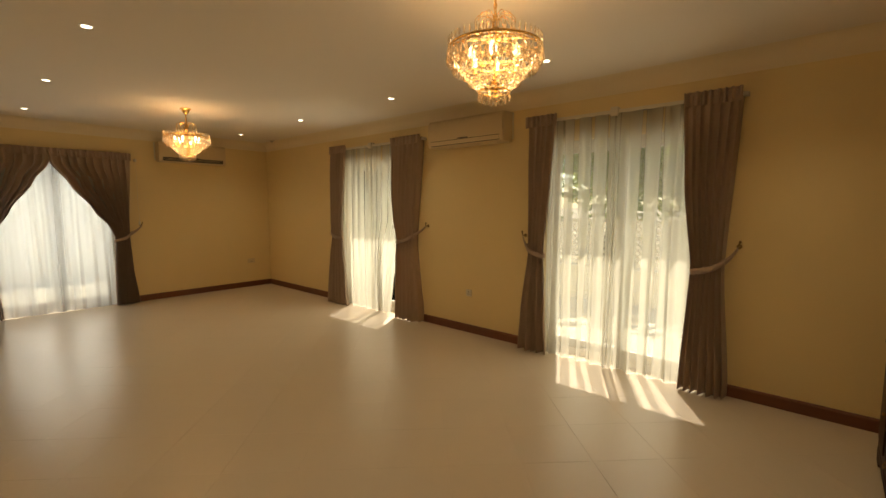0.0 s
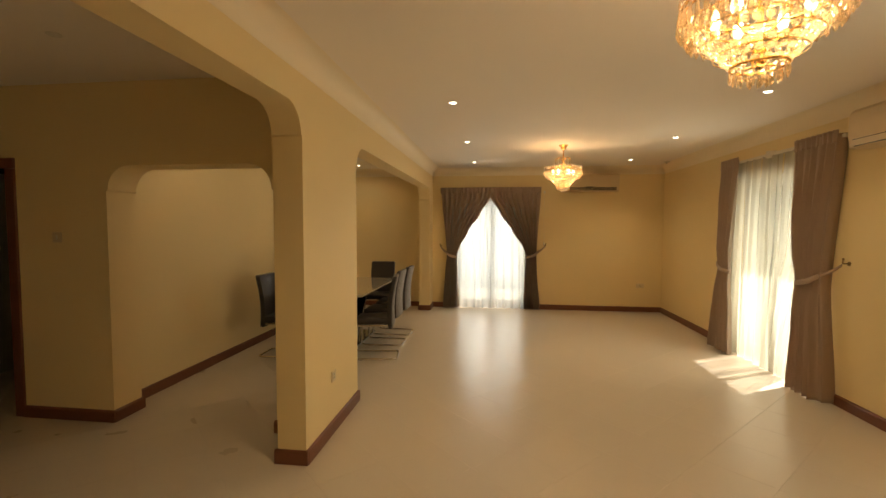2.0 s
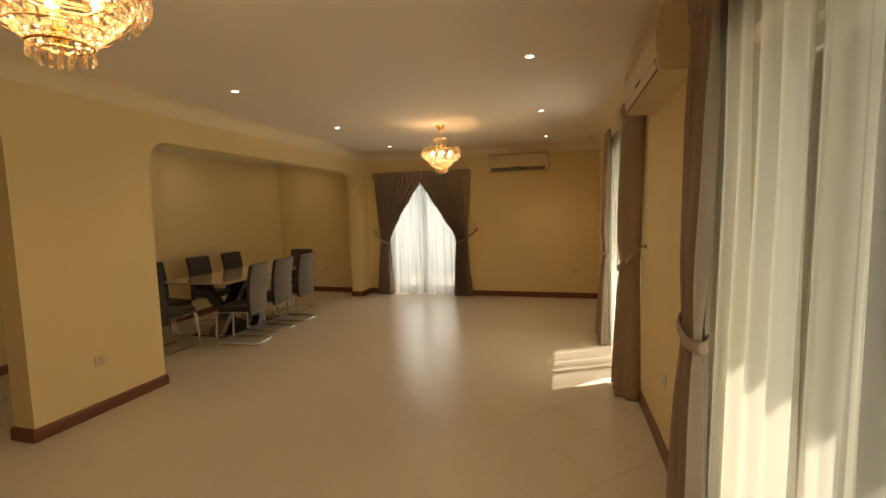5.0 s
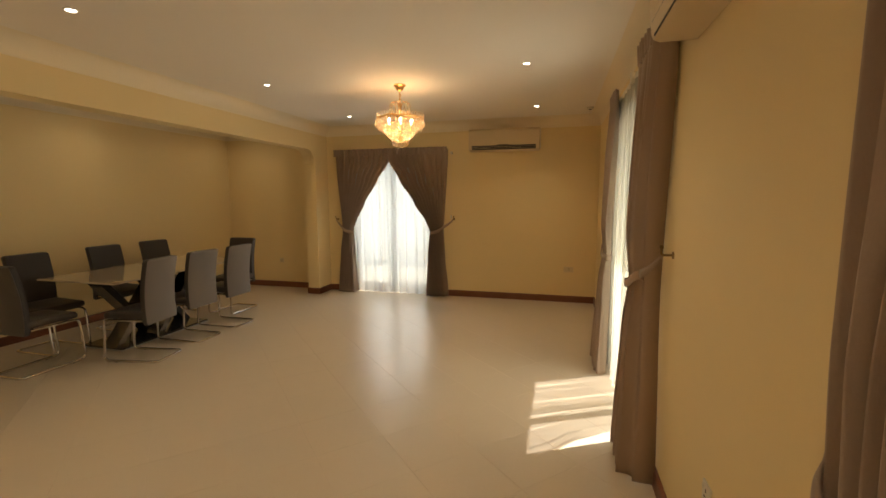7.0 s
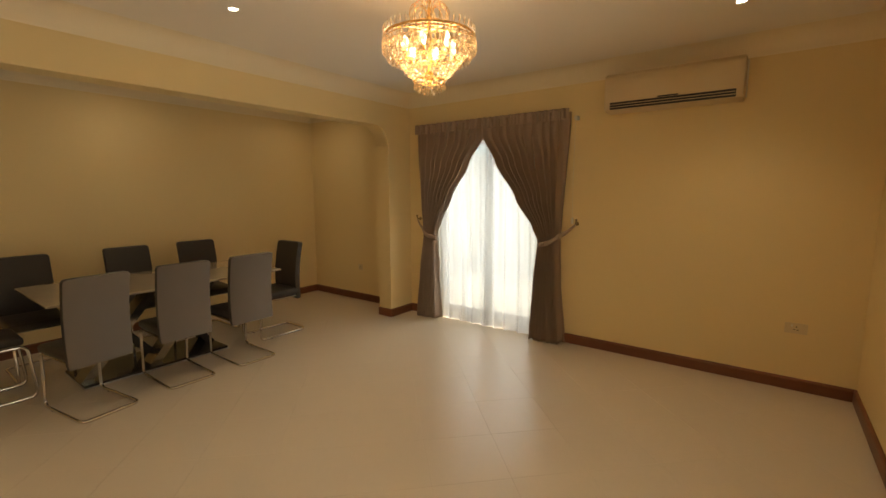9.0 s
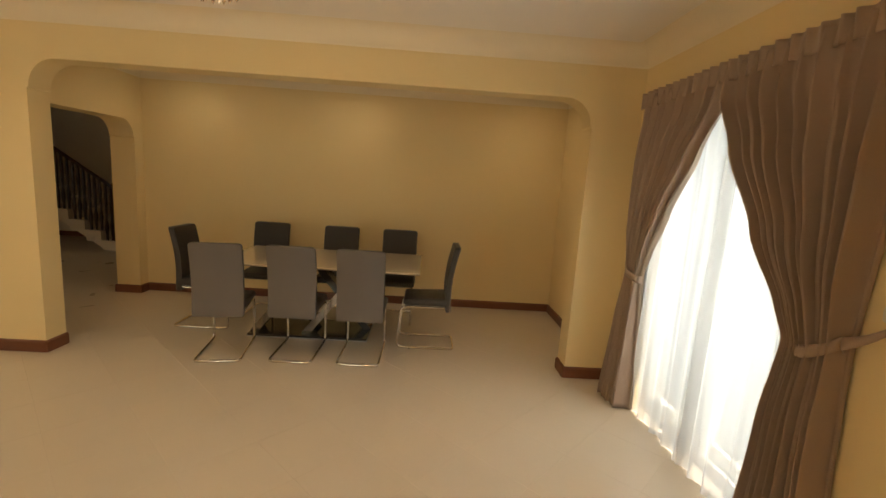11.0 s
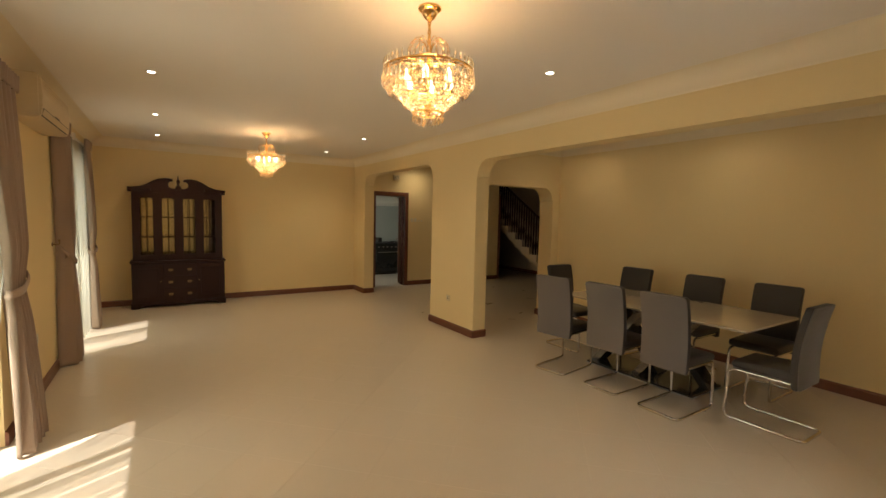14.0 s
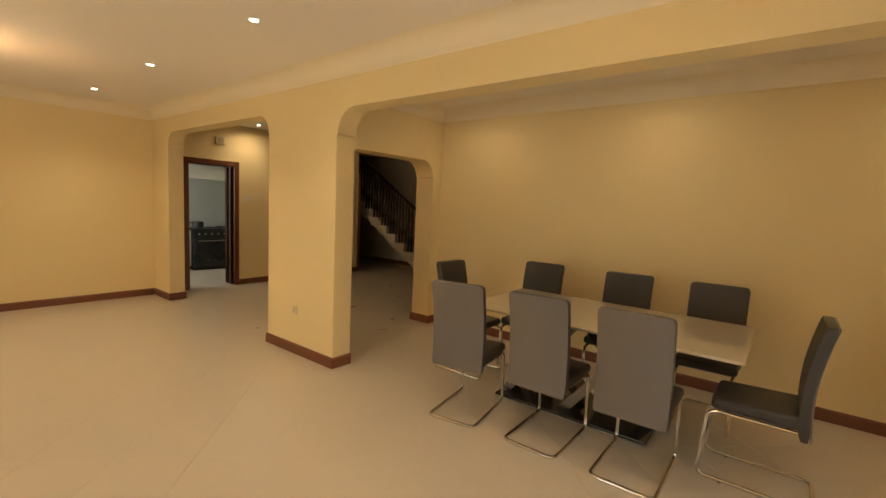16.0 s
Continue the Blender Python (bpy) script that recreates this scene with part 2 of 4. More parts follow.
# ---- mesh helpers ----
def to_mesh(bm, name, smooth=False):
    bmesh.ops.recalc_face_normals(bm, faces=bm.faces)
    if smooth:
        for f in bm.faces:
            f.smooth = True
        for e in bm.edges:
            if len(e.link_faces) == 2 and e.calc_face_angle(0) > radians(38):
                e.smooth = False
    me = bpy.data.meshes.new(name)
    bm.to_mesh(me)
    bm.free()
    return me

def part(name, bm, material, parent, label="", smooth=False, m=None):
    me = bm if isinstance(bm, bpy.types.Mesh) else to_mesh(bm, name, smooth)
    if not me.materials:
        me.materials.append(material)
    ob = new(name, me)
    ob.parent = parent
    if m is not None:
        ob.matrix_basis = m
    if label:
        tagged(ob, label)
    return ob

def thing(name, label, category, group="", m=None):
    ob = tagged(new(name), label, category, group)
    ob.empty_display_size = 0.1
    if m is not None:
        ob.matrix_basis = m
    return ob

def structure(name, bm, material, label, smooth=False):
    me = to_mesh(bm, name, smooth)
    me.materials.append(material)
    return tagged(new(name, me), label, name.split("_")[0], kind="structure")

def box(bm, a, b, bevel=0.0, seg=2):
    got = bmesh.ops.create_cube(bm, size=1)["verts"]
    for v in got:
        v.co = Vector([(a[i] + b[i]) / 2 + v.co[i] * (b[i] - a[i]) for i in range(3)])
    if bevel:
        edges = list({e for v in got for e in v.link_edges})
        bmesh.ops.bevel(bm, geom=edges, offset=bevel, segments=seg, affect="EDGES", profile=0.5)
    return bm

def boxed(a, b, bevel=0.0, seg=2):
    return box(bmesh.new(), a, b, bevel, seg)

def prism(bm, outline, place, d0, d1):
    """A flat outline of (u, v) drawn at two depths, by place(u, v, d), with sides."""
    lo = [bm.verts.new(place(u, v, d0)) for u, v in outline]
    hi = [bm.verts.new(place(u, v, d1)) for u, v in outline]
    bm.faces.new(lo)
    bm.faces.new(list(reversed(hi)))
    for i in range(len(lo)):
        j = (i + 1) % len(lo)
        bm.faces.new((lo[i], hi[i], hi[j], lo[j]))
    return bm

def lathe(bm, profile, seg=24, at=(0, 0, 0)):
    rings = []
    for r, z in profile:
        rings.append([bm.verts.new((at[0] + max(r, 1e-4) * math.cos(2 * math.pi * k / seg), at[1] + max(r, 1e-4) * math.sin(2 * math.pi * k / seg), at[2] + z)) for k in range(seg)])
    for a, b in zip(rings, rings[1:]):
        for k in range(seg):
            bm.faces.new((a[k], a[(k + 1) % seg], b[(k + 1) % seg], b[k]))
    bm.faces.new(rings[0])
    bm.faces.new(list(reversed(rings[-1])))
    return bm

def tube(bm, pts, r, seg=8, closed=False):
    pts = [Vector(p) for p in pts]
    n = len(pts)
    rings, side = [], None
    for i, p in enumerate(pts):
        a = pts[(i - 1) % n] if closed or i else p
        b = pts[(i + 1) % n] if closed or i < n - 1 else p
        t = (b - a).normalized()
        if side is None:
            side = t.orthogonal().normalized()
        side = (side - t * side.dot(t)).normalized()
        up = t.cross(side)
        rings.append([bm.verts.new(p + r * (math.cos(2 * math.pi * k / seg) * side + math.sin(2 * math.pi * k / seg) * up)) for k in range(seg)])
    for i in range(n if closed else n - 1):
        a, b = rings[i], rings[(i + 1) % n]
        for k in range(seg):
            bm.faces.new((a[k], a[(k + 1) % seg], b[(k + 1) % seg], b[k]))
    if not closed:
        bm.faces.new(list(reversed(rings[0])))
        bm.faces.new(rings[-1])
    return bm

def rounded(pts, r, steps=5):
    """A polyline with its inner corners rounded."""
    pts = [Vector(p) for p in pts]
    out = [pts[0]]
    for a, b, c in zip(pts, pts[1:], pts[2:]):
        u, v = (a - b).normalized(), (c - b).normalized()
        p, q = b + u * r, b + v * r
        for k in range(steps + 1):
            f = k / steps
            out.append((1 - f) ** 2 * p + 2 * f * (1 - f) * b + f * f * q)
    out.append(pts[-1])
    return out

def notch(s0, s1, top, r=0.0, lip=0.014, steps=10):
    """The outline of an opening that stands on the floor, with rounded brackets proud of its jambs."""
    if not r:
        return [(s0, FL), (s0, top), (s1, top), (s1, FL)]
    low = top - r
    out = [(s0, FL), (s0, low - 0.012), (s0 + lip, low)]
    out += [(s0 + lip + r * (1 - math.cos(a)), low + r * math.sin(a)) for a in np.linspace(0, math.pi / 2, steps)][1:]
    out += [(s1 - lip - r * (1 - math.sin(a)), low + r * math.cos(a)) for a in np.linspace(0, math.pi / 2, steps)][:-1]
    return out + [(s1 - lip, low), (s1, low - 0.012), (s1, FL)]

def wall_outline(s0, s1, height, notches):
    out = [(s0, FL)]
    for n in notches:
        out += n
    return out + [(s1, FL), (s1, height), (s0, height)]

along_y = lambda s, z, d: (d, s, z)
along_x = lambda s, z, d: (s, d, z)

def skirting(name, segments, parent_label):
    """Runs of skirting board: each from (x, y) to (x, y) with the normal side on the left of the run."""
    bm = bmesh.new()
    for (x0, y0), (x1, y1) in segments:
        d = Vector((x1 - x0, y1 - y0, 0))
        ln = d.length
        d.normalize()
        nrm = Vector((-d.y, d.x, 0))
        prof = [(0, 0), (0.021, 0), (0.021, 0.082), (0.017, 0.092), (0.008, 0.099), (0, 0.1)]
        prism(bm, prof, lambda u, v, w, o=Vector((x0, y0, FL)), d=d, n=nrm: o + n * u + d * w + Vector((0, 0, v)), 0, ln)
    return structure(name, bm, MAHOG_L, parent_label)

def cornice(name, segments, top, label):
    bm = bmesh.new()
    for (x0, y0), (x1, y1) in segments:
        d = Vector((x1 - x0, y1 - y0, 0))
        ln = d.length
        d.normalize()
        nrm = Vector((-d.y, d.x, 0))
        prof = [(0, 0), (0.15, 0)] + [(0.15 - 0.148 * math.sin(a), -0.149 + 0.148 * math.cos(a)) for a in np.linspace(0.03, math.pi / 2, 14)] + [(0, -0.152)]
        prism(bm, prof, lambda u, v, w, o=Vector((x0, y0, top)), d=d, n=nrm: o + n * u + d * w + Vector((0, 0, v)), 0, ln)
    return structure(name, bm, CORN, label, smooth=True)

# ---- the shell ----
structure("floor", boxed((-6.0, -3.0, -0.15), (4.75, 9.5, FL - 0.0018)), GROUT, "beige grouted bed under the cream floor tiles")
floor = bpy.data.objects["floor"]
# Unseen overhangs, added to keep direct sun off the upper sheers.
structure("roof_eaves", boxed((4.75, -4.0, 2.6), (5.42, 10.06, 2.99), 0.01), RENDER, "unseen white overhang added to cut the sun at the glass doors")
structure("roof_eaves_end", boxed((-6.0, 9.51, 2.6), (4.75, 10.06, 2.99), 0.01), RENDER, "unseen white overhang added to cut the sun at the end window")
structure("ceiling", boxed((-6.0, -3.3, HT), (4.75, 9.5, HT + 0.2)), CEIL, "plain off-white painted plaster ceiling")
W2, W1, W3 = (1.36, 3.0), (4.98, 6.66), (0.45, 1.92)
bm = prism(bmesh.new(), wall_outline(-0.38, 9.5, HT, [notch(*W2, 2.25), notch(*W1, 2.25)]), along_y, XE, XE + 0.25)
structure("wall_east", bm, WALL, "cream painted wall with two tall window openings")
bm = prism(bmesh.new(), wall_outline(-2.30, XE, HT, [notch(*W3, 2.25)]), along_x, YN, YN + 0.25)
structure("wall_north", bm, WALL, "cream painted end wall with one window opening")
bm = prism(bmesh.new(), wall_outline(-4.1, XE, HT, [notch(-1.245, -0.505, 2.06)]), along_x, -0.38, YS)
structure("wall_south", bm, WALL, "cream painted wall with the kitchen doorway")
bm = prism(bmesh.new(), wall_outline(YS, YN, HT, [notch(0.45, 3.185, 2.425, 0.19), notch(4.32, 8.84, 2.375, 0.22)]), along_y, -0.21, 0.0)
structure("wall_west", bm, WALL, "cream beam and piers with two round-cornered openings", True)
bm = prism(bmesh.new(), wall_outline(-5.8, -0.21, HT, [notch(-3.66, -2.84, 2.10), notch(-1.90, -0.44, 2.115, 0.2)]), along_x, 3.61, 3.9)
structure("wall_cross", bm, WALL, "cream wall with a round-cornered arch", True)
structure("wall_dining", boxed((-2.30, 3.9, FL), (-2.06, YN, HT)), WALL, "plain cream painted dining wall")
structure("wall_hall", boxed((-6.0, -3.3, FL), (-5.8, 5.9, HT)), SHADEWALL, "painted wall behind the stairs, its shade put into the colour")
structure("wall_stairwell", boxed((-5.8, -3.3, FL), (-4.1, -3.05, HT)), SHADEWALL, "painted stairwell end wall, its shade put into the colour")
structure("wall_kitchen_side", boxed((-4.1, -3.05, FL), (-3.9, -0.38, HT)), KWALL, "grey tiled kitchen side wall")
structure("wall_kitchen_back", boxed((-3.9, -2.95, FL), (1.2, -2.7, HT)), KWALL, "grey tiled kitchen back wall")
# The opening in this wall is unseen, added to let the lamp in.
bm = bmesh.new()
for a, b in (((1.0, -2.7, FL), (1.2, -0.38, 1.0)), ((1.0, -2.7, 2.2), (1.2, -0.38, HT)), ((1.0, -2.7, 1.0), (1.2, -2.15, 2.2)), ((1.0, -1.05, 1.0), (1.2, -0.38, 2.2))):
    box(bm, a, b)
structure("wall_kitchen_window", bm, KWALL, "grey tiled kitchen wall with an unseen opening added for daylight")
bm = bmesh.new()
for a, b in (((-4.4, 3.9, FL), (-4.2, 5.7, HT)), ((-4.4, 5.7, FL), (-2.30, 5.9, HT))):
    box(bm, a, b)
structure("wall_washroom", bm, ALU, "white painted washroom walls")
structure("trim_washroom_dado", boxed((-4.195, 5.6, FL), (-2.31, 5.695, 1.25)), TEAL, "teal tiled dado in the washroom")
skirting("baseboard_main", [((XE, YS), (XE, W2[0])), ((XE, W2[1]), (XE, W1[0])), ((XE, W1[1]), (XE, YN)), ((XE, YN), (W3[1], YN)), ((W3[0], YN), (0, YN)),
    ((0.0, YN), (0.0, 8.84)), ((0.018, 8.84), (-0.21, 8.84)), ((0.0, 4.32), (0.0, 3.185)), ((-0.21, 4.32), (0.018, 4.32)), ((0.018, 3.185), (-0.228, 3.185)), ((0, 0.45), (0, YS)), ((-0.21, 0.45), (0.018, 0.45)), ((0, YS), (XE, YS))],
    "dark mahogany skirting board along cream walls")
skirting("baseboard_dining", [((-0.21, YN), (-2.06, YN)), ((-2.06, YN), (-2.06, 3.9)), ((-0.21, 8.84), (-0.21, YN)), ((-2.06, 3.9), (-1.882, 3.9)), ((-0.458, 3.9), (-0.21, 3.9)), ((-0.21, 3.9), (-0.21, 4.32)), ((-1.90, 3.9), (-1.90, 3.61)), ((-0.44, 3.61), (-0.44, 3.9))],
    "dark mahogany skirting board round the dining space")
skirting("baseboard_hall", [((-1.882, 3.61), (-2.76, 3.61)), ((-0.21, 3.61), (-0.458, 3.61)), ((-0.21, 3.185), (-0.21, 3.61)), ((-0.21, YS), (-0.21, 0.45)), ((-4.1, YS), (-1.345, YS)), ((-0.415, YS), (-0.21, YS))],
    "dark mahogany skirting board round the hall")
skirting("baseboard_stair_wall", [((-5.8, 3.61), (-5.8, -3.05))], "dark mahogany skirting board behind the stairs")
cornice("trim_cornice_main", [((XE, YS), (XE, YN)), ((XE, YN), (0, YN)), ((0, YN), (0, YS)), ((0, YS), (XE, YS))], HT, "white plaster cove cornice round the living room")
cornice("trim_cornice_dining", [((-0.21, YN), (-2.06, YN)), ((-2.06, YN), (-2.06, 3.9)), ((-2.06, 3.9), (-0.21, 3.9)), ((-0.21, 3.9), (-0.21, YN))], HT, "white plaster cove cornice round the dining space")
structure("trim_stair_opening_post", boxed((-4.16, -0.40, FL), (-4.1, -0.11, 2.2)), MAHOG, "dark wooden edge post of the stairwell opening")

# ---- windows and doors of the shell ----
def glazed_door(name, s0, s1, place, label):
    """Two sliding leaves with frames, in an opening from the floor up."""
    win = tagged(new(name), label, "window", kind="structure")
    f = 0.05
    for a, b in (((s0, FL), (s0 + f, 2.25)), ((s1 - f, FL), (s1, 2.25)), ((s0 + f, 2.20), (s1 - f, 2.25)), ((s0 + f, FL), (s1 - f, 0.03))):
        bm = prism(bmesh.new(), [(a[0], a[1]), (b[0], a[1]), (b[0], b[1]), (a[0], b[1])], place, 0.10, 0.19)
        part("window_frame", bm, ALU, win)
    mid = (s0 + s1) / 2
    for k, (a, b) in enumerate(((s0 + f, mid + 0.03), (mid - 0.03, s1 - f))):
        d = 0.115 + 0.035 * k
        bm = bmesh.new()
        for p, q in (((a, 0.03), (a + 0.06, 2.2)), ((b - 0.06, 0.03), (b, 2.2)), ((a + 0.06, 2.13), (b - 0.06, 2.2)), ((a + 0.06, 0.03), (b - 0.06, 0.11))):
            prism(bm, [p, (q[0], p[1]), q, (p[0], q[1])], place, d, d + 0.03)
        leaf = part("sash", bm, ALU, win)
        bm = prism(bmesh.new(), [(a + 0.06, 0.11), (b - 0.06, 0.11), (b - 0.06, 2.13), (a + 0.06, 2.13)], place, d + 0.012, d + 0.018)
        pane = part("pane", bm, GLASS, leaf, "clear glass pane")
        pane.visible_shadow = False
    return win

east = lambda s, z, d: (XE + d, s, z)
north = lambda s, z, d: (s, YN + d, z)
glazed_door("window_1", *W2, east, "white framed sliding glass door behind sheer curtains")
glazed_door("window_2", *W1, east, "white framed sliding glass door behind sheer curtains")
glazed_door("window_3", *W3, north, "white framed glass door behind tied-back drapes")

def door_case(name, x0, x1, y_face, depth, top, label):
    d = tagged(new(name), label, "door", kind="structure")
    w = 0.09
    for nm, a, b in (("jamb", (x0 - w, y_face - depth - 0.02, FL), (x0, y_face + 0.025, top)), ("jamb", (x1, y_face - depth - 0.02, FL), (x1 + w, y_face + 0.025, top)), ("lintel_trim", (x0 - w, y_face - depth - 0.02, top), (x1 + w, y_face + 0.025, top + w))):
        part(nm, boxed(a, b, 0.008), MAHOG, d)
    for a, b in (((x0, y_face - 0.12, FL), (x0 + 0.018, y_face - 0.09, top)), ((x1 - 0.018, y_face - 0.12, FL), (x1, y_face - 0.09, top))):
        part("door_stop", boxed(a, b), MAHOG, d)
    return d
kd = door_case("door_1", -1.245, -0.505, YS, 0.25, 2.06, "dark mahogany frame of the open kitchen doorway")
swing = pose(-1.225, -0.40, 0, 0, 0, -26)
leaf = part("door_leaf", boxed((-0.04, -0.72, FL + 0.012), (0.0, 0.0, 2.04), 0.004), MAHOG, kd, "open mahogany door leaf", m=swing)
part("vision_panel", boxed((-0.044, -0.46, 1.15), (0.004, -0.24, 1.85)), CABGLASS, leaf, "narrow glass panel")
bm = tube(bmesh.new(), rounded([(0.0, -0.66, 1.02), (0.05, -0.66, 1.02), (0.05, -0.55, 1.02)], 0.02), 0.009)
part("door_handle", bm, CHROME, leaf, "chrome lever handle", True)
door_case("door_2", -3.66, -2.84, 3.9, 0.29, 2.10, "dark mahogany frame of the washroom doorway")

# ---- curtains ----
def smooth_keys(z, keys):
    """Piecewise smooth value at height z from (z, value) pairs, top first."""
    for (z0, v0), (z1, v1) in zip(keys, keys[1:]):
        if z >= z1:
            f = min(1, max(0, (z0 - z) / (z0 - z1)))
            f = f * f * (3 - 2 * f) * 0.5 + f * 0.5
            return v0 + (v1 - v0) * f
    return keys[-1][1]

def cloth(place, left, right, depth, amp, folds, top, bottom, seed, nz=60, per=14, back=0):
    """Hanging cloth between two edges, with upright folds that wander and gather."""
    rng = random.Random(seed)
    flip = place is north
    warp = [rng.uniform(-0.35, 0.35) for _ in range(folds + 2)]
    swell = [rng.uniform(0.6, 1.25) for _ in range(folds + 2)]
    bm = bmesh.new()
    lay = bm.loops.layers.uv.new("cloth")
    nu = folds * per
    grid, coords = [], []
    for i in range(nz + 1):
        z = top + (bottom - top) * (i / nz)
        a, b, d0, am = smooth_keys(z, left), smooth_keys(z, right), smooth_keys(z, depth), smooth_keys(z, amp)
        row = []
        for k in range(nu + 1):
            u = k / nu
            ph = u * folds
            n = int(ph)
            f = ph - n
            w = warp[n] * (1 - f) + warp[n + 1] * f
            sw = swell[n] * (1 - f) + swell[n + 1] * f
            ang = 2 * math.pi * (ph + 0.55 * w + 0.05 * math.sin(2.1 * z + n))
            d = d0 + am * sw * math.sin(ang) + 0.22 * am * math.sin(2 * ang + 1.7 * z + seed)
            edge = u if back < 0 else 1 - u
            if back:
                f = min(1, edge / 0.14)
                d = 0.012 + (d - 0.012) * math.sqrt(f * (2 - f))
            s = a + (b - a) * u + min(0.25 * am, 0.09 * abs(b - a) / folds) * math.cos(ang)
            row.append(bm.verts.new(place(s, z, -d)))
        grid.append(row)
    wide = abs(smooth_keys(top, right) - smooth_keys(top, left))
    for i in range(nz):
        for k in range(nu):
            quad = ((i, k), (i, k + 1), (i + 1, k + 1), (i + 1, k))
            quad = quad[::-1] if flip else quad
            f = bm.faces.new([grid[a][b] for a, b in quad])
            f.smooth = True
            for lp, (ii, kk) in zip(f.loops, quad):
                lp[lay].uv = (wide * kk / nu + seed, (top - bottom) * ii / nz)
    me = bpy.data.meshes.new("cloth")
    bm.to_mesh(me)
    bm.free()
    return me

def drape(place, left, right, tie_z, hook_s, hook_z, top, seed, label, folds=9, waist_d=0.12, depth=None, slim=1.0):
    th = thing("curtain", label, "curtain", "taupe drapes")
    dk = depth or [(top, 0.11), (tie_z + 0.25, 0.135), (tie_z, waist_d), (tie_z - 0.25, 0.135), (0.0, 0.155)]
    am = [(top, 0.012), (top - 0.12, 0.02), (top - 0.5, 0.036), (tie_z + 0.3, 0.038), (tie_z, 0.024), (tie_z - 0.35, 0.040), (0.0, 0.052)]
    am = [(z, v * slim) for z, v in am]
    me = cloth(place, left, right, dk, am, folds, top, FL + 0.012, seed, back=-1 if abs(hook_s - left[0][1]) < abs(hook_s - right[0][1]) else 1)
    ob = part("drape_panel", me, TAUPE, th)
    me.materials.append(LINING)
    so = ob.modifiers.new("thick", "SOLIDIFY")
    so.thickness, so.offset, so.material_offset = 0.0012, -1, 1
    # stiff gathered heading
    head = cloth(place, [(top + 0.03, left[0][1]), (top - 0.1, left[0][1])], [(top + 0.03, right[0][1]), (top - 0.1, right[0][1])], [(9, dk[0][1] + 0.008), (0, dk[0][1] + 0.008)], [(top + 0.03, 0.018), (top - 0.1, 0.008)], folds + 2, top + 0.03, top - 0.085, seed + 5, nz=6, per=12)
    hd = part("heading", head, TAUPE, th)
    so = hd.modifiers.new("thick", "SOLIDIFY")
    so.thickness, so.offset = 0.006, 0
    # the tie: a flat band round the waist that climbs to the wall hook
    a, b = smooth_keys(tie_z, left), smooth_keys(tie_z, right)
    mid, hw = (a + b) / 2, abs(b - a) / 2 + 0.012
    out = 1 if hook_s > mid else -1
    bm = bmesh.new()
    ring, n = [], 36
    for k in range(n):
        t = 2 * math.pi * k / n
        s, d = mid + out * hw * math.cos(t), waist_d + 0.05 * math.sin(t)
        rise = max(0.0, math.cos(t))
        z = tie_z - 0.01 + 0.03 * math.cos(t) + (hook_z - tie_z) * 0.25 * rise ** 2
        wob = 0.004 * math.sin(5 * t + seed)
        ring.append([bm.verts.new(place(s, z + dz, -max(0.012, d + wob + dd))) for dz, dd in ((-0.028, 0), (-0.011, 0.006), (0.011, 0.006), (0.028, 0))])
    for k in range(n):
        p, q = ring[k], ring[(k + 1) % n]
        for j in range(3):
            bm.faces.new((p[j], p[j + 1], q[j + 1], q[j])).smooth = True
    s_end = mid + out * hw
    z_end = tie_z + 0.02 + (hook_z - tie_z) * 0.25
    strip = []
    for k in range(7):
        f = k / 6
        s = s_end + (hook_s - s_end) * f
        z = z_end + (hook_z - 0.01 - z_end) * f - 0.012 * math.sin(math.pi * f)
        h = 0.026 * (1 - 0.7 * f)
        d = waist_d + (0.055 - waist_d) * f
        strip.append([bm.verts.new(place(s, z + dz, -d - dd)) for dz, dd in ((-h, 0), (0, 0.008), (h, 0))])
    for p, q in zip(strip, strip[1:]):
        for j in range(2):
            bm.faces.new((p[j], p[j + 1], q[j + 1], q[j])).smooth = True
    tb = part("tieback", bm, TAUPE, th)
    so = tb.modifiers.new("thick", "SOLIDIFY")
    so.thickness = 0.006
    pts = rounded([place(hook_s, hook_z, 0.0), place(hook_s, hook_z, -0.06), place(hook_s + 0.010 * out, hook_z + 0.04, -0.06)], 0.018)
    bm = tube(bmesh.new(), pts, 0.006, 8)
    e = Vector(place(hook_s + 0.010 * out, hook_z + 0.042, -0.06))
    bmesh.ops.create_icosphere(bm, subdivisions=2, radius=0.011, matrix=Matrix.Translation(e))
    hk = part("wall_hook", bm, BRASS, th, "small brass hold-back hook", True)
    bm = lathe(bmesh.new(), [(0.02, 0), (0.02, 0.004), (0.012, 0.007)], 14)
    n0, n1 = Vector(place(hook_s, hook_z, 0.0)), Vector(place(hook_s, hook_z, -1.0))
    part("rose", bm, BRASS, hk, "", True, Matrix.Translation(n0) @ (n1 - n0).to_track_quat("Z", "Y").to_matrix().to_4x4())
    return th

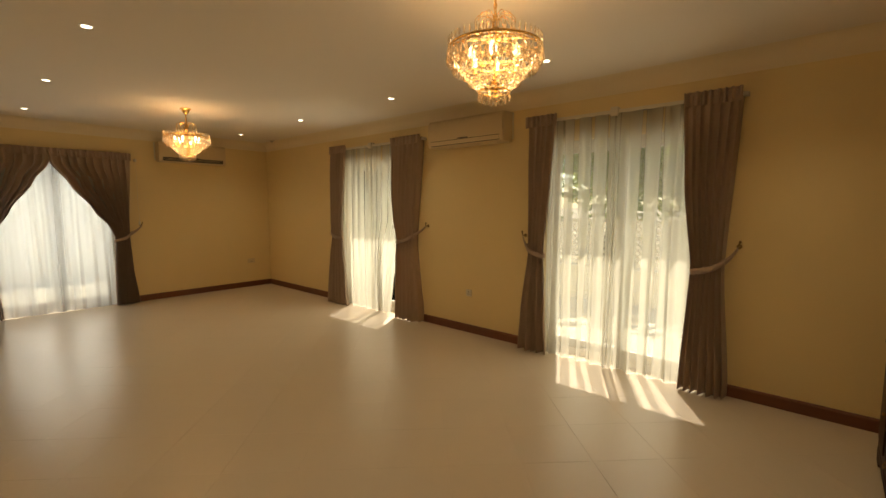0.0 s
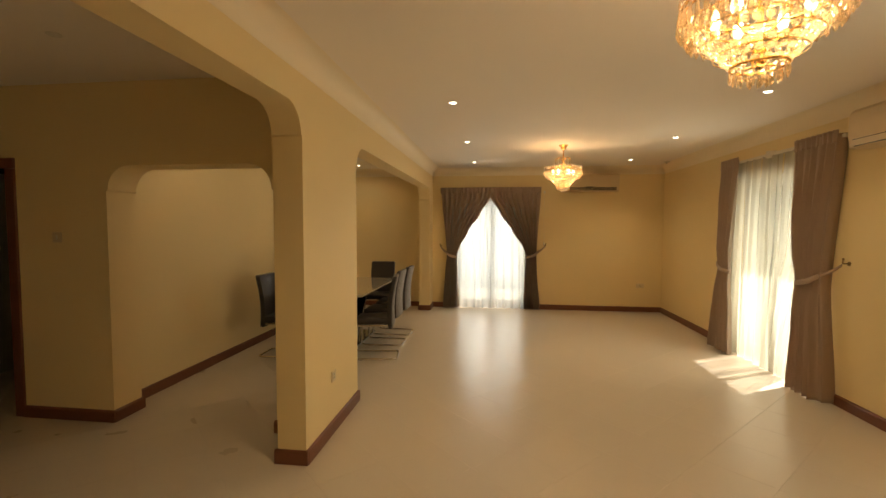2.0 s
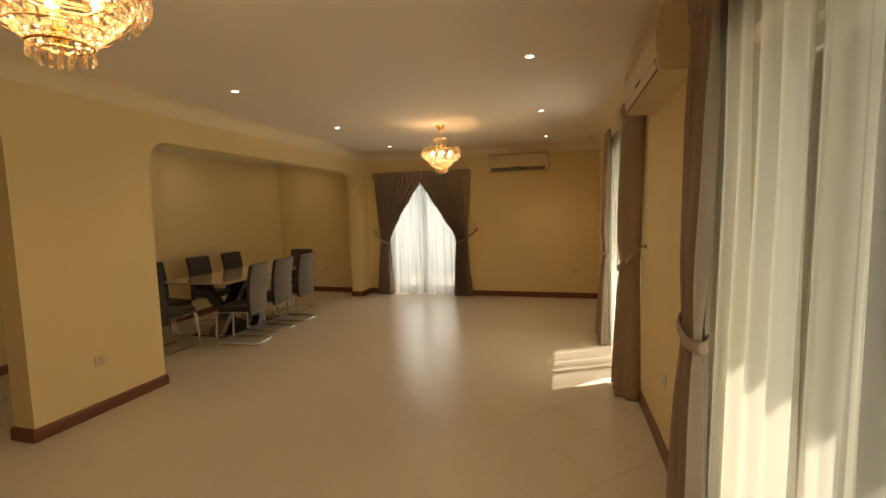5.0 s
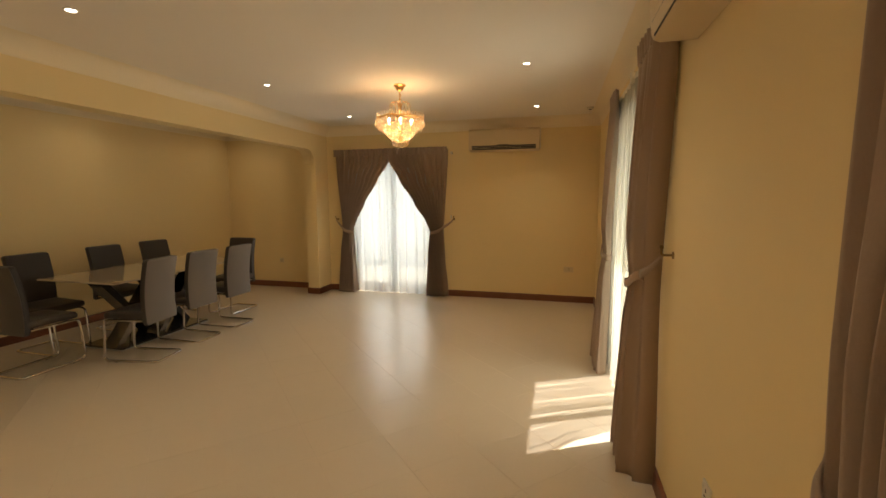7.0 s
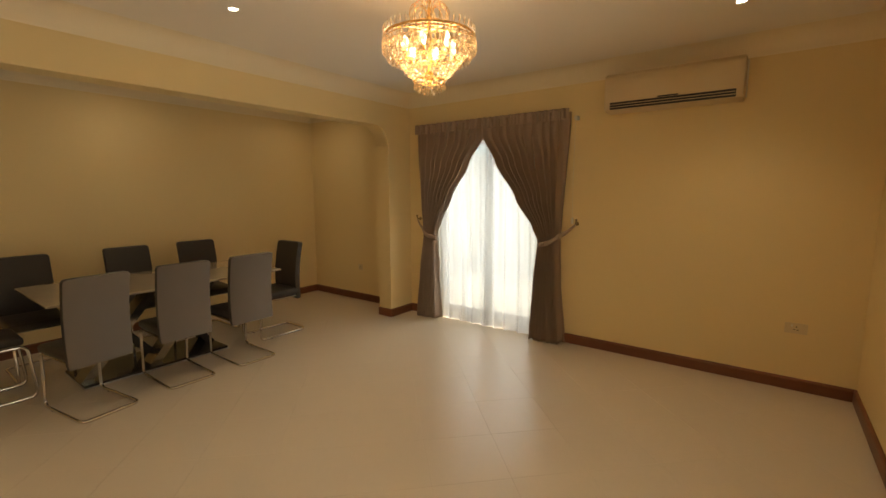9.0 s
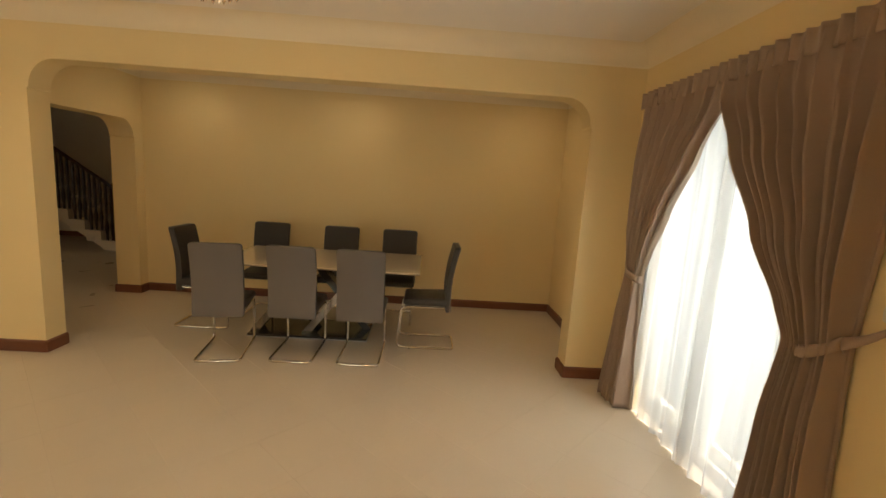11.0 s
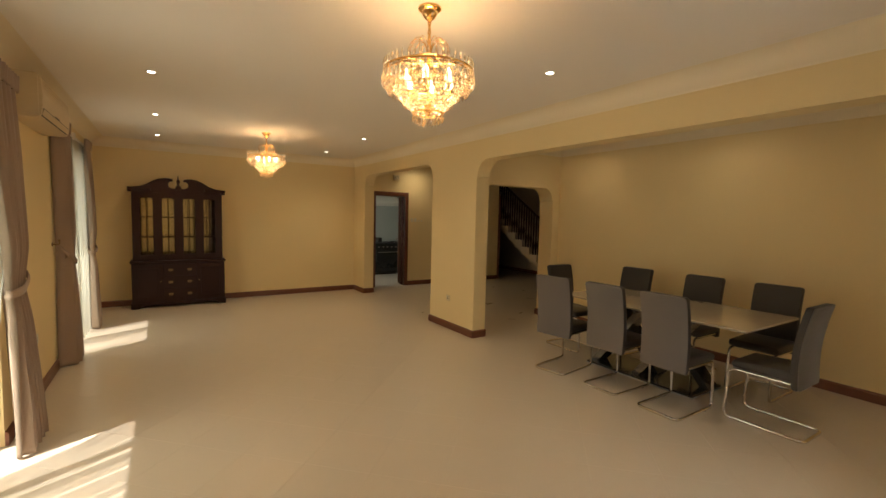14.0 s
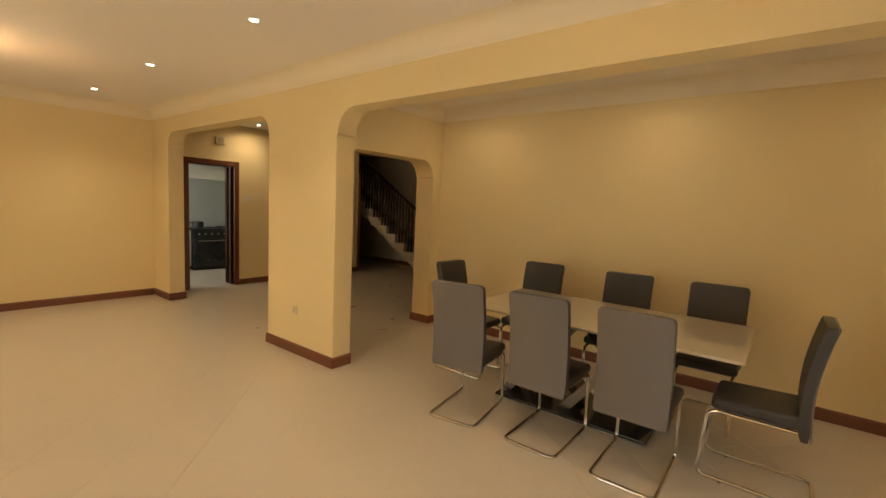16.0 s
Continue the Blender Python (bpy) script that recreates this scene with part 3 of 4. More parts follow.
def sheer(place, s0, s1, top, seed, material, label, folds=10, d=0.055, am=1.0, drawn=()):
    """Two voile panels; the first one's outer edge may be drawn aside below, by (height, shift) pairs."""
    th = thing("sheer_curtain", label, "curtain", "sheer curtains")
    mid = (s0 + s1) / 2 + 0.04
    for k, (a, b) in enumerate(((s0, mid + 0.05), (mid - 0.05, s1))):
        edge = [(z, a + shift) for z, shift in drawn] if drawn and not k else [(top, a), (0, a)]
        me = cloth(place, edge, [(top, b), (0, b)], [(top, d + 0.003 * k), (0, d + 0.006 * k)], [(top, 0.010 * am), (top - 0.25, 0.020 * am), (1.2, 0.026 * am), (0.0, 0.032 * am)], folds // 2, top, FL + 0.008, seed + k, nz=40, per=24)
        part("voile_panel", me, material, th)
    bm = bmesh.new()
    prism(bm, [(s0 - 0.12, top - 0.01), (s1 + 0.12, top - 0.01), (s1 + 0.12, top + 0.02), (s0 - 0.12, top + 0.02)], place, -(d + 0.012), -0.003)
    part("curtain_track", bm, WHITEPL, th, "white curtain track under the cornice")
    bm = bmesh.new()
    prism(bm, [(mid - 0.03, top - 0.035), (mid + 0.03, top - 0.035), (mid + 0.038, top), (mid + 0.03, top + 0.045), (mid - 0.03, top + 0.045), (mid - 0.038, top)], place, -(d + 0.035), -0.002)
    part("track_bracket", bm, WHITEPL, th, "white plastic track bracket")
    return th

sheer(east, 1.30, 3.08, 2.46, 3, SHEER, "full-length cream voile curtain over a glass door", 12)
sheer(east, 4.88, 6.78, 2.46, 7, SHEER, "full-length cream voile curtain drawn aside at its foot", 12, drawn=((2.46, 0.0), (1.4, 0.06), (1.0, 0.30), (0.5, 0.50), (0.0, 0.58)))
sheer(north, 0.36, 2.02, 2.34, 11, SHEER_W, "white voile curtain under tied-back drapes", 12, 0.035, 0.7)
TAUPE_LABEL = "taupe pleated drape tied back at a sunny glass door"
drape(east, [(2.49, 1.21), (1.05, 1.27), (0, 1.19)], [(2.49, 1.62), (1.8, 1.58), (1.05, 1.50), (0, 1.54)], 1.05, 1.18, 1.24, 2.49, 21, TAUPE_LABEL, 6)
drape(east, [(2.49, 2.80), (1.8, 2.84), (1.07, 2.91), (0.4, 2.87), (0, 2.84)], [(2.49, 3.17), (1.07, 3.12), (0.4, 3.2), (0, 3.23)], 1.07, 3.21, 1.24, 2.49, 22, TAUPE_LABEL, 5, 0.11, [(2.49, 0.11), (1.07, 0.115), (0.0, 0.13)], 0.9)
drape(east, [(2.49, 4.79), (1.05, 4.92), (0, 4.80)], [(2.49, 5.36), (1.8, 5.34), (1.05, 5.24), (0, 5.26)], 1.09, 4.735, 1.295, 2.49, 23, TAUPE_LABEL, 6)
drape(east, [(2.49, 6.42), (1.8, 6.48), (1.07, 6.54), (0.4, 6.42), (0, 6.36)], [(2.49, 6.88), (1.07, 6.84), (0.4, 6.9), (0, 6.92)], 1.07, 6.95, 1.25, 2.49, 24, TAUPE_LABEL, 6)
FAR_LABEL = "taupe pleated drape swept aside from the middle of a window"
wide = [(2.37, 0.085), (1.4, 0.10), (1.05, 0.095), (0.7, 0.10), (0.0, 0.106)]
drape(north, [(2.37, 0.17), (1.05, 0.30), (0.6, 0.26), (0, 0.22)], [(2.37, 1.19), (2.19, 1.17), (1.9, 0.98), (1.5, 0.72), (1.2, 0.56), (1.05, 0.50), (0.6, 0.52), (0, 0.56)], 1.03, 0.17, 1.22, 2.37, 25, FAR_LABEL, 10, 0.09, wide, 1.65)
drape(north, [(2.37, 1.15), (2.19, 1.17), (1.9, 1.36), (1.5, 1.63), (1.2, 1.83), (1.05, 1.89), (0.6, 1.86), (0, 1.84)], [(2.37, 2.17), (1.05, 2.10), (0.6, 2.12), (0, 2.18)], 1.04, 2.27, 1.24, 2.37, 26, FAR_LABEL, 10, 0.078, wide, 1.65)
cord = thing("blind_cord", "white plastic pull cord hanging beside the drape", "cord")
part("cord", tube(bmesh.new(), [(2.24, YN - 0.07, 2.30), (2.235, YN - 0.07, 1.7), (2.24, YN - 0.07, 1.30)], 0.0015, 6), WHITEPL, cord)
part("acorn", lathe(bmesh.new(), [(0.004, 0.03), (0.012, 0.02), (0.014, 0.0), (0.012, -0.035), (0.006, -0.04)], 12, (2.24, YN - 0.07, 1.28)), WHITEPL, cord, "", True)
part("cord_cleat", boxed((2.225, YN - 0.075, 2.28), (2.255, YN, 2.32), 0.004), WHITEPL, cord)

# ---- chandeliers ----
def chandelier(m):
    th = thing("chandelier", "lit brass chandelier with tiers of cream crystal beads", "chandelier", "crystal chandeliers", m)
    part("canopy", lathe(bmesh.new(), [(0.062, 0), (0.064, -0.010), (0.058, -0.016), (0.044, -0.022), (0.042, -0.036), (0.028, -0.058), (0.014, -0.068), (0.008, -0.074)], 28), GOLD, th, "polished brass ceiling cup", True)
    bm = tube(bmesh.new(), [(0, 0, -0.07), (0, 0, -0.20)], 0.004)
    for k in range(5):
        z = -0.083 - 0.024 * k
        pts = [(0.0105 * math.cos(a) * (k % 2), 0.009 * math.cos(a) * (1 - k % 2), z + 0.015 * math.sin(a)) for a in np.linspace(0, 2 * math.pi, 12, endpoint=False)]
        tube(bm, pts, 0.003, 6, True)
    part("chain", bm, GOLD, th, "", True)
    part("stem", lathe(bmesh.new(), [(0.006, -0.19), (0.014, -0.21), (0.008, -0.23), (0.018, -0.255), (0.010, -0.275), (0.010, -0.5), (0.024, -0.53), (0.024, -0.56), (0.008, -0.59)], 16), GOLD, th, "", True)
    # hoops, from the crown down to the tassel
    hoops = ((0.104, -0.283, 0.003), (0.165, -0.315, 0.003), (0.245, -0.345, 0.007), (0.241, -0.362, 0.004), (0.206, -0.452, 0.0022), (0.180, -0.492, 0.0022), (0.140, -0.535, 0.0022), (0.086, -0.576, 0.005), (0.05, -0.590, 0.003))
    for r, z, t in hoops:
        pts = [(r * math.cos(a), r * math.sin(a), z) for a in np.linspace(0, 2 * math.pi, 40, endpoint=False)]
        part("ring", tube(bmesh.new(), pts, t, 8, True), GOLD, th, "", True)
    arm = to_mesh(tube(bmesh.new(), rounded([(0.010, 0, -0.30), (0.13, 0, -0.315), (0.245, 0, -0.345)], 0.05), 0.004), "arm", True)
    for k in range(8):
        part("arm", arm, GOLD, th, m=pose(0, 0, 0, 0, 0, 45 * k))
    wire = to_mesh(tube(bmesh.new(), rounded([(0.008, 0, -0.255), (0.030, 0, -0.178), (0.080, 0, -0.172), (0.116, 0, -0.215), (0.106, 0, -0.238)], 0.026), 0.0018, 6), "crown_wire", True)
    for k in range(14):
        part("crown_wire", wire, GOLD, th, m=pose(0, 0, 0, 0, 0, 360 / 14 * k))
    drop = to_mesh(lathe(bmesh.new(), [(0.0005, 0), (0.004, -0.008), (0.0095, -0.058), (0.008, -0.074), (0.0005, -0.088)], 6), "crystal_drop")
    drop_s = to_mesh(lathe(bmesh.new(), [(0.0005, 0), (0.006, -0.018), (0.0055, -0.034), (0.0005, -0.046)], 6), "crystal_drop_small")
    bm = bmesh.new()
    around = np.linspace(0, 2 * math.pi, 10, endpoint=False)
    rim = [bm.verts.new((0.0150 * math.cos(a), 0, 0.0150 * math.sin(a))) for a in around]
    for s in (-1, 1):
        inn = [bm.verts.new((0.0085 * math.cos(a), s * 0.0055, 0.0085 * math.sin(a))) for a in around]
        for k in range(10):
            bm.faces.new((rim[k], rim[(k + 1) % 10], inn[(k + 1) % 10], inn[k]))
        bm.faces.new(inn)
    bead = to_mesh(bm, "crystal_bead")
    def ring_of(mesh, name, n, r, z, turn=0.0, tilt=0.0):
        for k in range(n):
            a = 360 * (k + turn) / n
            j = random.Random(k * 7 + int(r * 1000)).uniform(-10, 10)
            part(name, mesh, CRYSTAL, th, m=pose(r * math.cos(radians(a)), r * math.sin(radians(a)), z, 0, 0, a + 90 + j) @ pose(0, 0, 0, tilt, 0, 0))
    ring_of(drop_s, "crystal_drop", 14, 0.106, -0.236)
    ring_of(drop_s, "crystal_drop", 16, 0.106, -0.284, 0.5)
    ring_of(drop_s, "crystal_drop", 24, 0.165, -0.292)
    ring_of(drop_s, "crystal_drop", 44, 0.250, -0.294, 0.5)
    ring_of(drop, "crystal_drop", 44, 0.254, -0.350)
    ring_of(drop, "crystal_drop", 36, 0.226, -0.392, 0.5)
    for k in range(7):
        f = k / 6
        r, z = 0.088 + 0.122 * (1 - f ** 1.25), -0.418 - 0.150 * f
        ring_of(bead, "crystal_bead", round(2 * math.pi * r / 0.034), r, z, 0.5 * (k % 2), 10 + 9 * k)
    ring_of(drop_s, "crystal_drop", 16, 0.086, -0.580)
    ring_of(drop_s, "crystal_drop", 12, 0.062, -0.594, 0.5)
    ring_of(drop_s, "crystal_drop", 7, 0.03, -0.604)
    bulb = to_mesh(lathe(bmesh.new(), [(0.009, 0), (0.016, 0.018), (0.018, 0.034), (0.012, 0.058), (0.002, 0.08)], 12), "bulb", True)
    holder = to_mesh(lathe(bmesh.new(), [(0.014, -0.03), (0.016, -0.004), (0.011, 0.002)], 12), "bulb_holder", True)
    spoke = to_mesh(tube(bmesh.new(), [(0.010, 0, -0.47), (0.08, 0, -0.475), (0.135, 0, -0.452)], 0.004, 6), "bulb_arm", True)
    for k in range(6):
        a = 60 * k + 22
        h = part("bulb_holder", holder, GOLD, th, m=pose(0.135 * math.cos(radians(a)), 0.135 * math.sin(radians(a)), -0.425))
        part("bulb", bulb, BULB, h, "glowing warm candle bulb")
        part("bulb_arm", spoke, GOLD, th, m=pose(0, 0, 0, 0, 0, a))
    return th

first = chandelier(pose(*CHANDELIERS[0], HT, 0, 0, 10) @ Matrix.Scale(1.022, 4))
copy_thing(first, pose(*CHANDELIERS[1], HT, 0, 0, 31))

# ---- ceiling downlights and detectors ----
def downlight(m, lit):
    th = thing("downlight", "small recessed white ceiling spotlight, " + ("switched on" if lit else "switched off"), "downlight", "ceiling downlights", m)
    part("bezel", lathe(bmesh.new(), [(0.030, -0.001), (0.042, -0.001), (0.043, -0.005), (0.036, -0.008), (0.030, -0.004)], 24), WHITEPL, th, "", True)
    part("lens", lathe(bmesh.new(), [(0.029, -0.001), (0.029, -0.005), (0.015, -0.0065), (0.001, -0.007)], 20), LED if lit else WHITEPL, th, "glowing lens" if lit else "dark lens", True)
    return th
on = downlight(pose(*DOWNLIGHTS[0], HT), True)
for x, y in DOWNLIGHTS[1:]:
    copy_thing(on, pose(x, y, HT))
downlight(pose(-1.39, 2.77, HT), False)
det = thing("ceiling_detector", "small round off-white detector on the ceiling", "detector", m=pose(4.30, 8.62, HT))
part("detector_body", lathe(bmesh.new(), [(0.045, 0), (0.047, -0.008), (0.038, -0.022), (0.02, -0.028), (0.002, -0.028)], 24), WHITEPL, det, "", True)
part("grille", lathe(bmesh.new(), [(0.018, -0.028), (0.018, -0.032), (0.002, -0.033)], 16), DARK, det, "", True)

# ---- air conditioners ----
def air_conditioner(m, w, closed=False):
    th = thing("air_conditioner", "yellowed cream split air conditioner high on the wall", "air conditioner", "wall air conditioners", m)
    h, d = 0.33, 0.20
    prof = [(0, -h / 2), (0.155, -h / 2), (0.182, -h / 2 + 0.012), (0.19, -h / 2 + 0.03), (d, -h / 2 + 0.09), (d + 0.004, 0.02), (d - 0.006, h / 2 - 0.03), (d - 0.035, h / 2), (0, h / 2)]
    bm = prism(bmesh.new(), prof, lambda u, v, s: (s, u, v), -w / 2, w / 2)
    bmesh.ops.bevel(bm, geom=[e for e in bm.edges if e.calc_face_angle(0) > 0.5], offset=0.006, segments=2, affect="EDGES")
    body = part("housing", bm, ACPL, th, "", True)
    slot = [(0.165, -h / 2 + 0.016), (0.1878, -h / 2 + 0.016), (0.1998, -h / 2 + 0.076), (0.165, -h / 2 + 0.076)]
    part("outlet_slot", prism(bmesh.new(), slot, lambda u, v, s: (s, u, v), -w / 2 + 0.045, w / 2 - 0.045), DARK, th, "dark air outlet")
    if closed:
        blade = [(0.178, -h / 2 + 0.0225), (0.1905, -h / 2 + 0.0225), (0.2015, -h / 2 + 0.0700), (0.178, -h / 2 + 0.0700)]
        part("louvre", prism(bmesh.new(), blade, lambda u, v, s: (s, u, v), -w / 2 + 0.047, w / 2 - 0.047), ACPL, th, "closed cream louvre")
    for k in range(0 if closed else 2):
        part("louvre", boxed((-w / 2 + 0.047, 0.183, -h / 2 + 0.033 + 0.021 * k), (w / 2 - 0.047, 0.1945 + 0.0035 * k, -h / 2 + 0.0375 + 0.021 * k), 0.0004, 1), ACPL, th)
    bm = bmesh.new()
    for k in range(9):
        box(bm, (-w / 2 + 0.03, d - 0.002, -0.055 + 0.021 * k), (w / 2 - 0.03, d + 0.0045 - abs(k - 4) * 0.0006, -0.047 + 0.021 * k))
    part("intake_grille", bm, ACPL, body)
    part("badge", boxed((-0.075, d - 0.004, -h / 2 + 0.079), (0.085, d + 0.003, -h / 2 + 0.091), 0.002, 1), DARK, th, "dark name badge bar")
    for s in (-1, 1):
        part("end_cap", boxed((s * (w / 2 + 0.004) - 0.006, 0.0, -h / 2 + 0.02), (s * (w / 2 + 0.004) + 0.006, d - 0.02, h / 2 - 0.012), 0.004), ACPL, th)
    part("mounting_plate", boxed((-w / 2 - 0.02, 0.0, -h / 2 + 0.03), (w / 2 + 0.03, 0.012, h / 2 - 0.004)), WHITEPL, th)
    return th
air_conditioner(pose(XE, 3.98, 2.462, 0, 0, 90), 1.13, True)
air_conditioner(pose(3.085, YN, 2.467, 0, 0, 180), 1.06)

# ---- sockets and switches ----
def plate(name, label, m, w=0.086, h=0.086, holes=True, rocker=0):
    th = thing(name, label, "socket" if holes else "switch", m=m)
    part("faceplate", boxed((-w / 2, 0, -h / 2), (w / 2, 0.009, h / 2), 0.003), SOCK if "cream" in label else WHITEPL, th)
    if holes:
        for x, z, a in ((0, 0.014, (0.003, 0.006)), (-0.011, -0.012, (0.005, 0.003)), (0.011, -0.012, (0.005, 0.003))):
            part("socket_hole", boxed((x - a[0], 0.0085, z - a[1]), (x + a[0], 0.0105, z + a[1])), DARK, th)
        part("rocker", boxed((0.022, 0.008, 0.012), (0.034, 0.013, 0.032), 0.002, 1), WHITEPL, th)
    for k in range(rocker):
        x = (k - (rocker - 1) / 2) * 0.022
        part("rocker", boxed((x - 0.008, 0.008, -0.018), (x + 0.008, 0.014, 0.018), 0.002, 1), WHITEPL, th)
    return th
plate("wall_socket", "white plastic wall socket above the skirting", pose(XE, 4.02, 0.465, 0, 0, 90), 0.086, 0.086)
plate("wall_socket", "cream plastic wall socket on the pier", pose(0, 3.70, 0.41, 0, 0, -90), 0.086, 0.086)
plate("wall_socket", "cream plastic double socket on the end wall", pose(4.10, YN, 0.47, 0, 0, 180), 0.146, 0.086)
plate("wall_socket", "cream plastic socket on the dining end wall", pose(-1.0, YN, 0.45, 0, 0, 180), 0.086, 0.086)
plate("light_switch", "cream plastic light switch in the hall", pose(-2.37, 3.61, 1.52, 0, 0, 180), 0.086, 0.086, False, 1)
for x in (-1.44, -1.53):
    plate("light_switch", "brown plastic light switch beside the kitchen door", pose(x, YS, 1.51), 0.06, 0.086, False, 2)
for x in (-1.62, -1.70):
    plate("wall_button", "small dark wall button beside the kitchen door", pose(x, YS, 1.49), 0.03, 0.03, False, 1)
ch = thing("door_chime", "tan plastic door chime above the kitchen door", "chime", m=pose(-1.0, YS, 2.48))
part("chime_body", boxed((-0.075, 0, -0.06), (0.075, 0.05, 0.06), 0.01), ACPL, ch)
for k in range(4):
    part("slot", boxed((-0.05, 0.0495, -0.036 + 0.02 * k), (0.05, 0.052, -0.03 + 0.02 * k)), DARK, ch)

# ---- dining furniture ----
def dining_chair(label, m):
    """A cantilever chair that faces -x, its back bar on x = 0."""
    th = thing("dining_chair", label, "chair", "chairs round the dining table", m)
    w = 0.21
    # padded seat
    bm = boxed((-0.50, -w, 0.450), (-0.045, w, 0.530), 0.024, 3)
    for v in bm.verts:
        if v.co.z > 0.495:
            v.co.z += 0.012 * (1 - ((v.co.y / w) ** 2)) - 0.02 * max(0, (-0.38 - v.co.x) / 0.12)
    seat = part("seat", bm, LEATHER, th, "charcoal padded seat", True)
    bm = bmesh.new()
    tube(bm, rounded([(-0.06, -w + 0.003, 0.487), (-0.488, -w + 0.003, 0.487), (-0.488, w - 0.003, 0.487), (-0.06, w - 0.003, 0.487)], 0.03), 0.0035, 6)
    part("piping", bm, LEATHER, seat, "", True)
    # tall curved back: leather face, woven rear
    zs = list(np.linspace(0.395, 1.015, 18)) + [1.026, 1.035, 1.041, 1.045]
    def xc(z):
        f = (z - 0.395) / 0.66
        return -0.055 + 0.022 * math.sin(math.pi * f) * -1 + 0.06 * f ** 1.6
    def slab(off0, off1, half, inset):
        b = bmesh.new()
        rows = []
        for i, z in enumerate(zs):
            e = inset if i in (0, len(zs) - 1) else 0
            gap = min(0.03, zs[-1] - z, z - zs[0] + 0.012)
            wide_at = half - 0.03 + math.sqrt(max(0.0, 0.0009 - (0.03 - gap) ** 2))
            rows.append([b.verts.new((xc(z) + off, y, z)) for off, y in ((off0 + e, -wide_at + 0.008), (off0 + e, wide_at - 0.008), ((off0 + off1) / 2, wide_at), (off1 - e, wide_at - 0.008), (off1 - e, -wide_at + 0.008), ((off0 + off1) / 2, -wide_at))])
        for p, q in zip(rows, rows[1:]):
            for k in range(6):
                b.faces.new((p[k], p[(k + 1) % 6], q[(k + 1) % 6], q[k]))
        b.faces.new(rows[0])
        b.faces.new(list(reversed(rows[-1])))
        return b
    part("backrest", slab(-0.028, 0.020, w, 0.008), LEATHER, th, "charcoal padded back", True)
    part("back_cover", slab(0.0195, 0.031, w - 0.003, 0.004), FABRIC, th, "grey woven rear panel", True)
    # one bent chrome tube on each side, joined behind on the floor
    y = 0.185
    pts = rounded([(-0.05, -y, 0.433), (-0.515, -y, 0.433), (-0.545, -y, 0.013), (0.02, -y, 0.013), (0.02, y, 0.013), (-0.545, y, 0.013), (-0.515, y, 0.433), (-0.05, y, 0.433)], 0.055, 6)
    part("tube_frame", tube(bmesh.new(), pts, 0.0125, 10), CHROME, th, "bent chrome cantilever frame", True)
    for x in (-0.12, -0.42):
        part("seat_bar", tube(bmesh.new(), [(x, -y, 0.437), (x, y, 0.437)], 0.009, 8), CHROME, th, "", True)
    for k in (-1, 1):
        part("floor_glide", lathe(bmesh.new(), [(0.012, 0), (0.014, 0.003), (0.010, 0.006)], 10, (-0.42, k * y, -0.0005)), DARK, th)
    return th

chair = dining_chair("grey-backed cantilever dining chair on a bent chrome frame", pose(0.035, 5.78, FL, 0, 0, 9))
for x, y, a in ((-0.02, 6.385, 0), (-0.02, 6.98, 0), (-1.66, 5.66, 180), (-1.66, 6.50, 180), (-1.66, 7.21, 180), (-0.67, 7.84, 90), (-0.93, 4.98, -90)):
    copy_thing(chair, pose(x, y, FL, 0, 0, a))

tb = thing("dining_table", "long dining table with a glossy cream marble top", "table")
part("tabletop", boxed((-1.38, 5.56, 0.735), (-0.34, 7.49, 0.755), 0.006, 3), MARBLE, tb, "glossy cream marbled top")
part("under_frame", boxed((-1.16, 5.75, 0.70), (-0.56, 7.02, 0.735), 0.004), BLACKG, tb, "black frame under the top")
base = part("base_plate", boxed((-1.14, 5.78, FL), (-0.58, 6.98, FL + 0.035), 0.006), BLACKG, tb, "black gloss floor plate")
part("plate_edge", boxed((-1.146, 5.774, FL + 0.004), (-0.574, 6.986, FL + 0.016), 0.002, 1), STEEL, base, "steel rim")
for k, yy in enumerate((6.12, 6.64)):
    for s in (-1, 1):
        pr = [(-s * 0.30 - 0.045, FL + 0.035), (-s * 0.30 + 0.045, FL + 0.035), (s * 0.27 + 0.045, 0.70), (s * 0.27 - 0.045, 0.70)]
        bm = prism(bmesh.new(), pr, lambda u, v, d, c=yy: (d, c + u, v), -0.86 - 0.20 + 0.22 * (s > 0), -0.86 - 0.02 + 0.22 * (s > 0))
        part("crossed_leg", bm, DSTEEL if s > 0 else BLACKG, tb, "slanted dark polished steel leg" if s > 0 else "slanted black gloss leg")

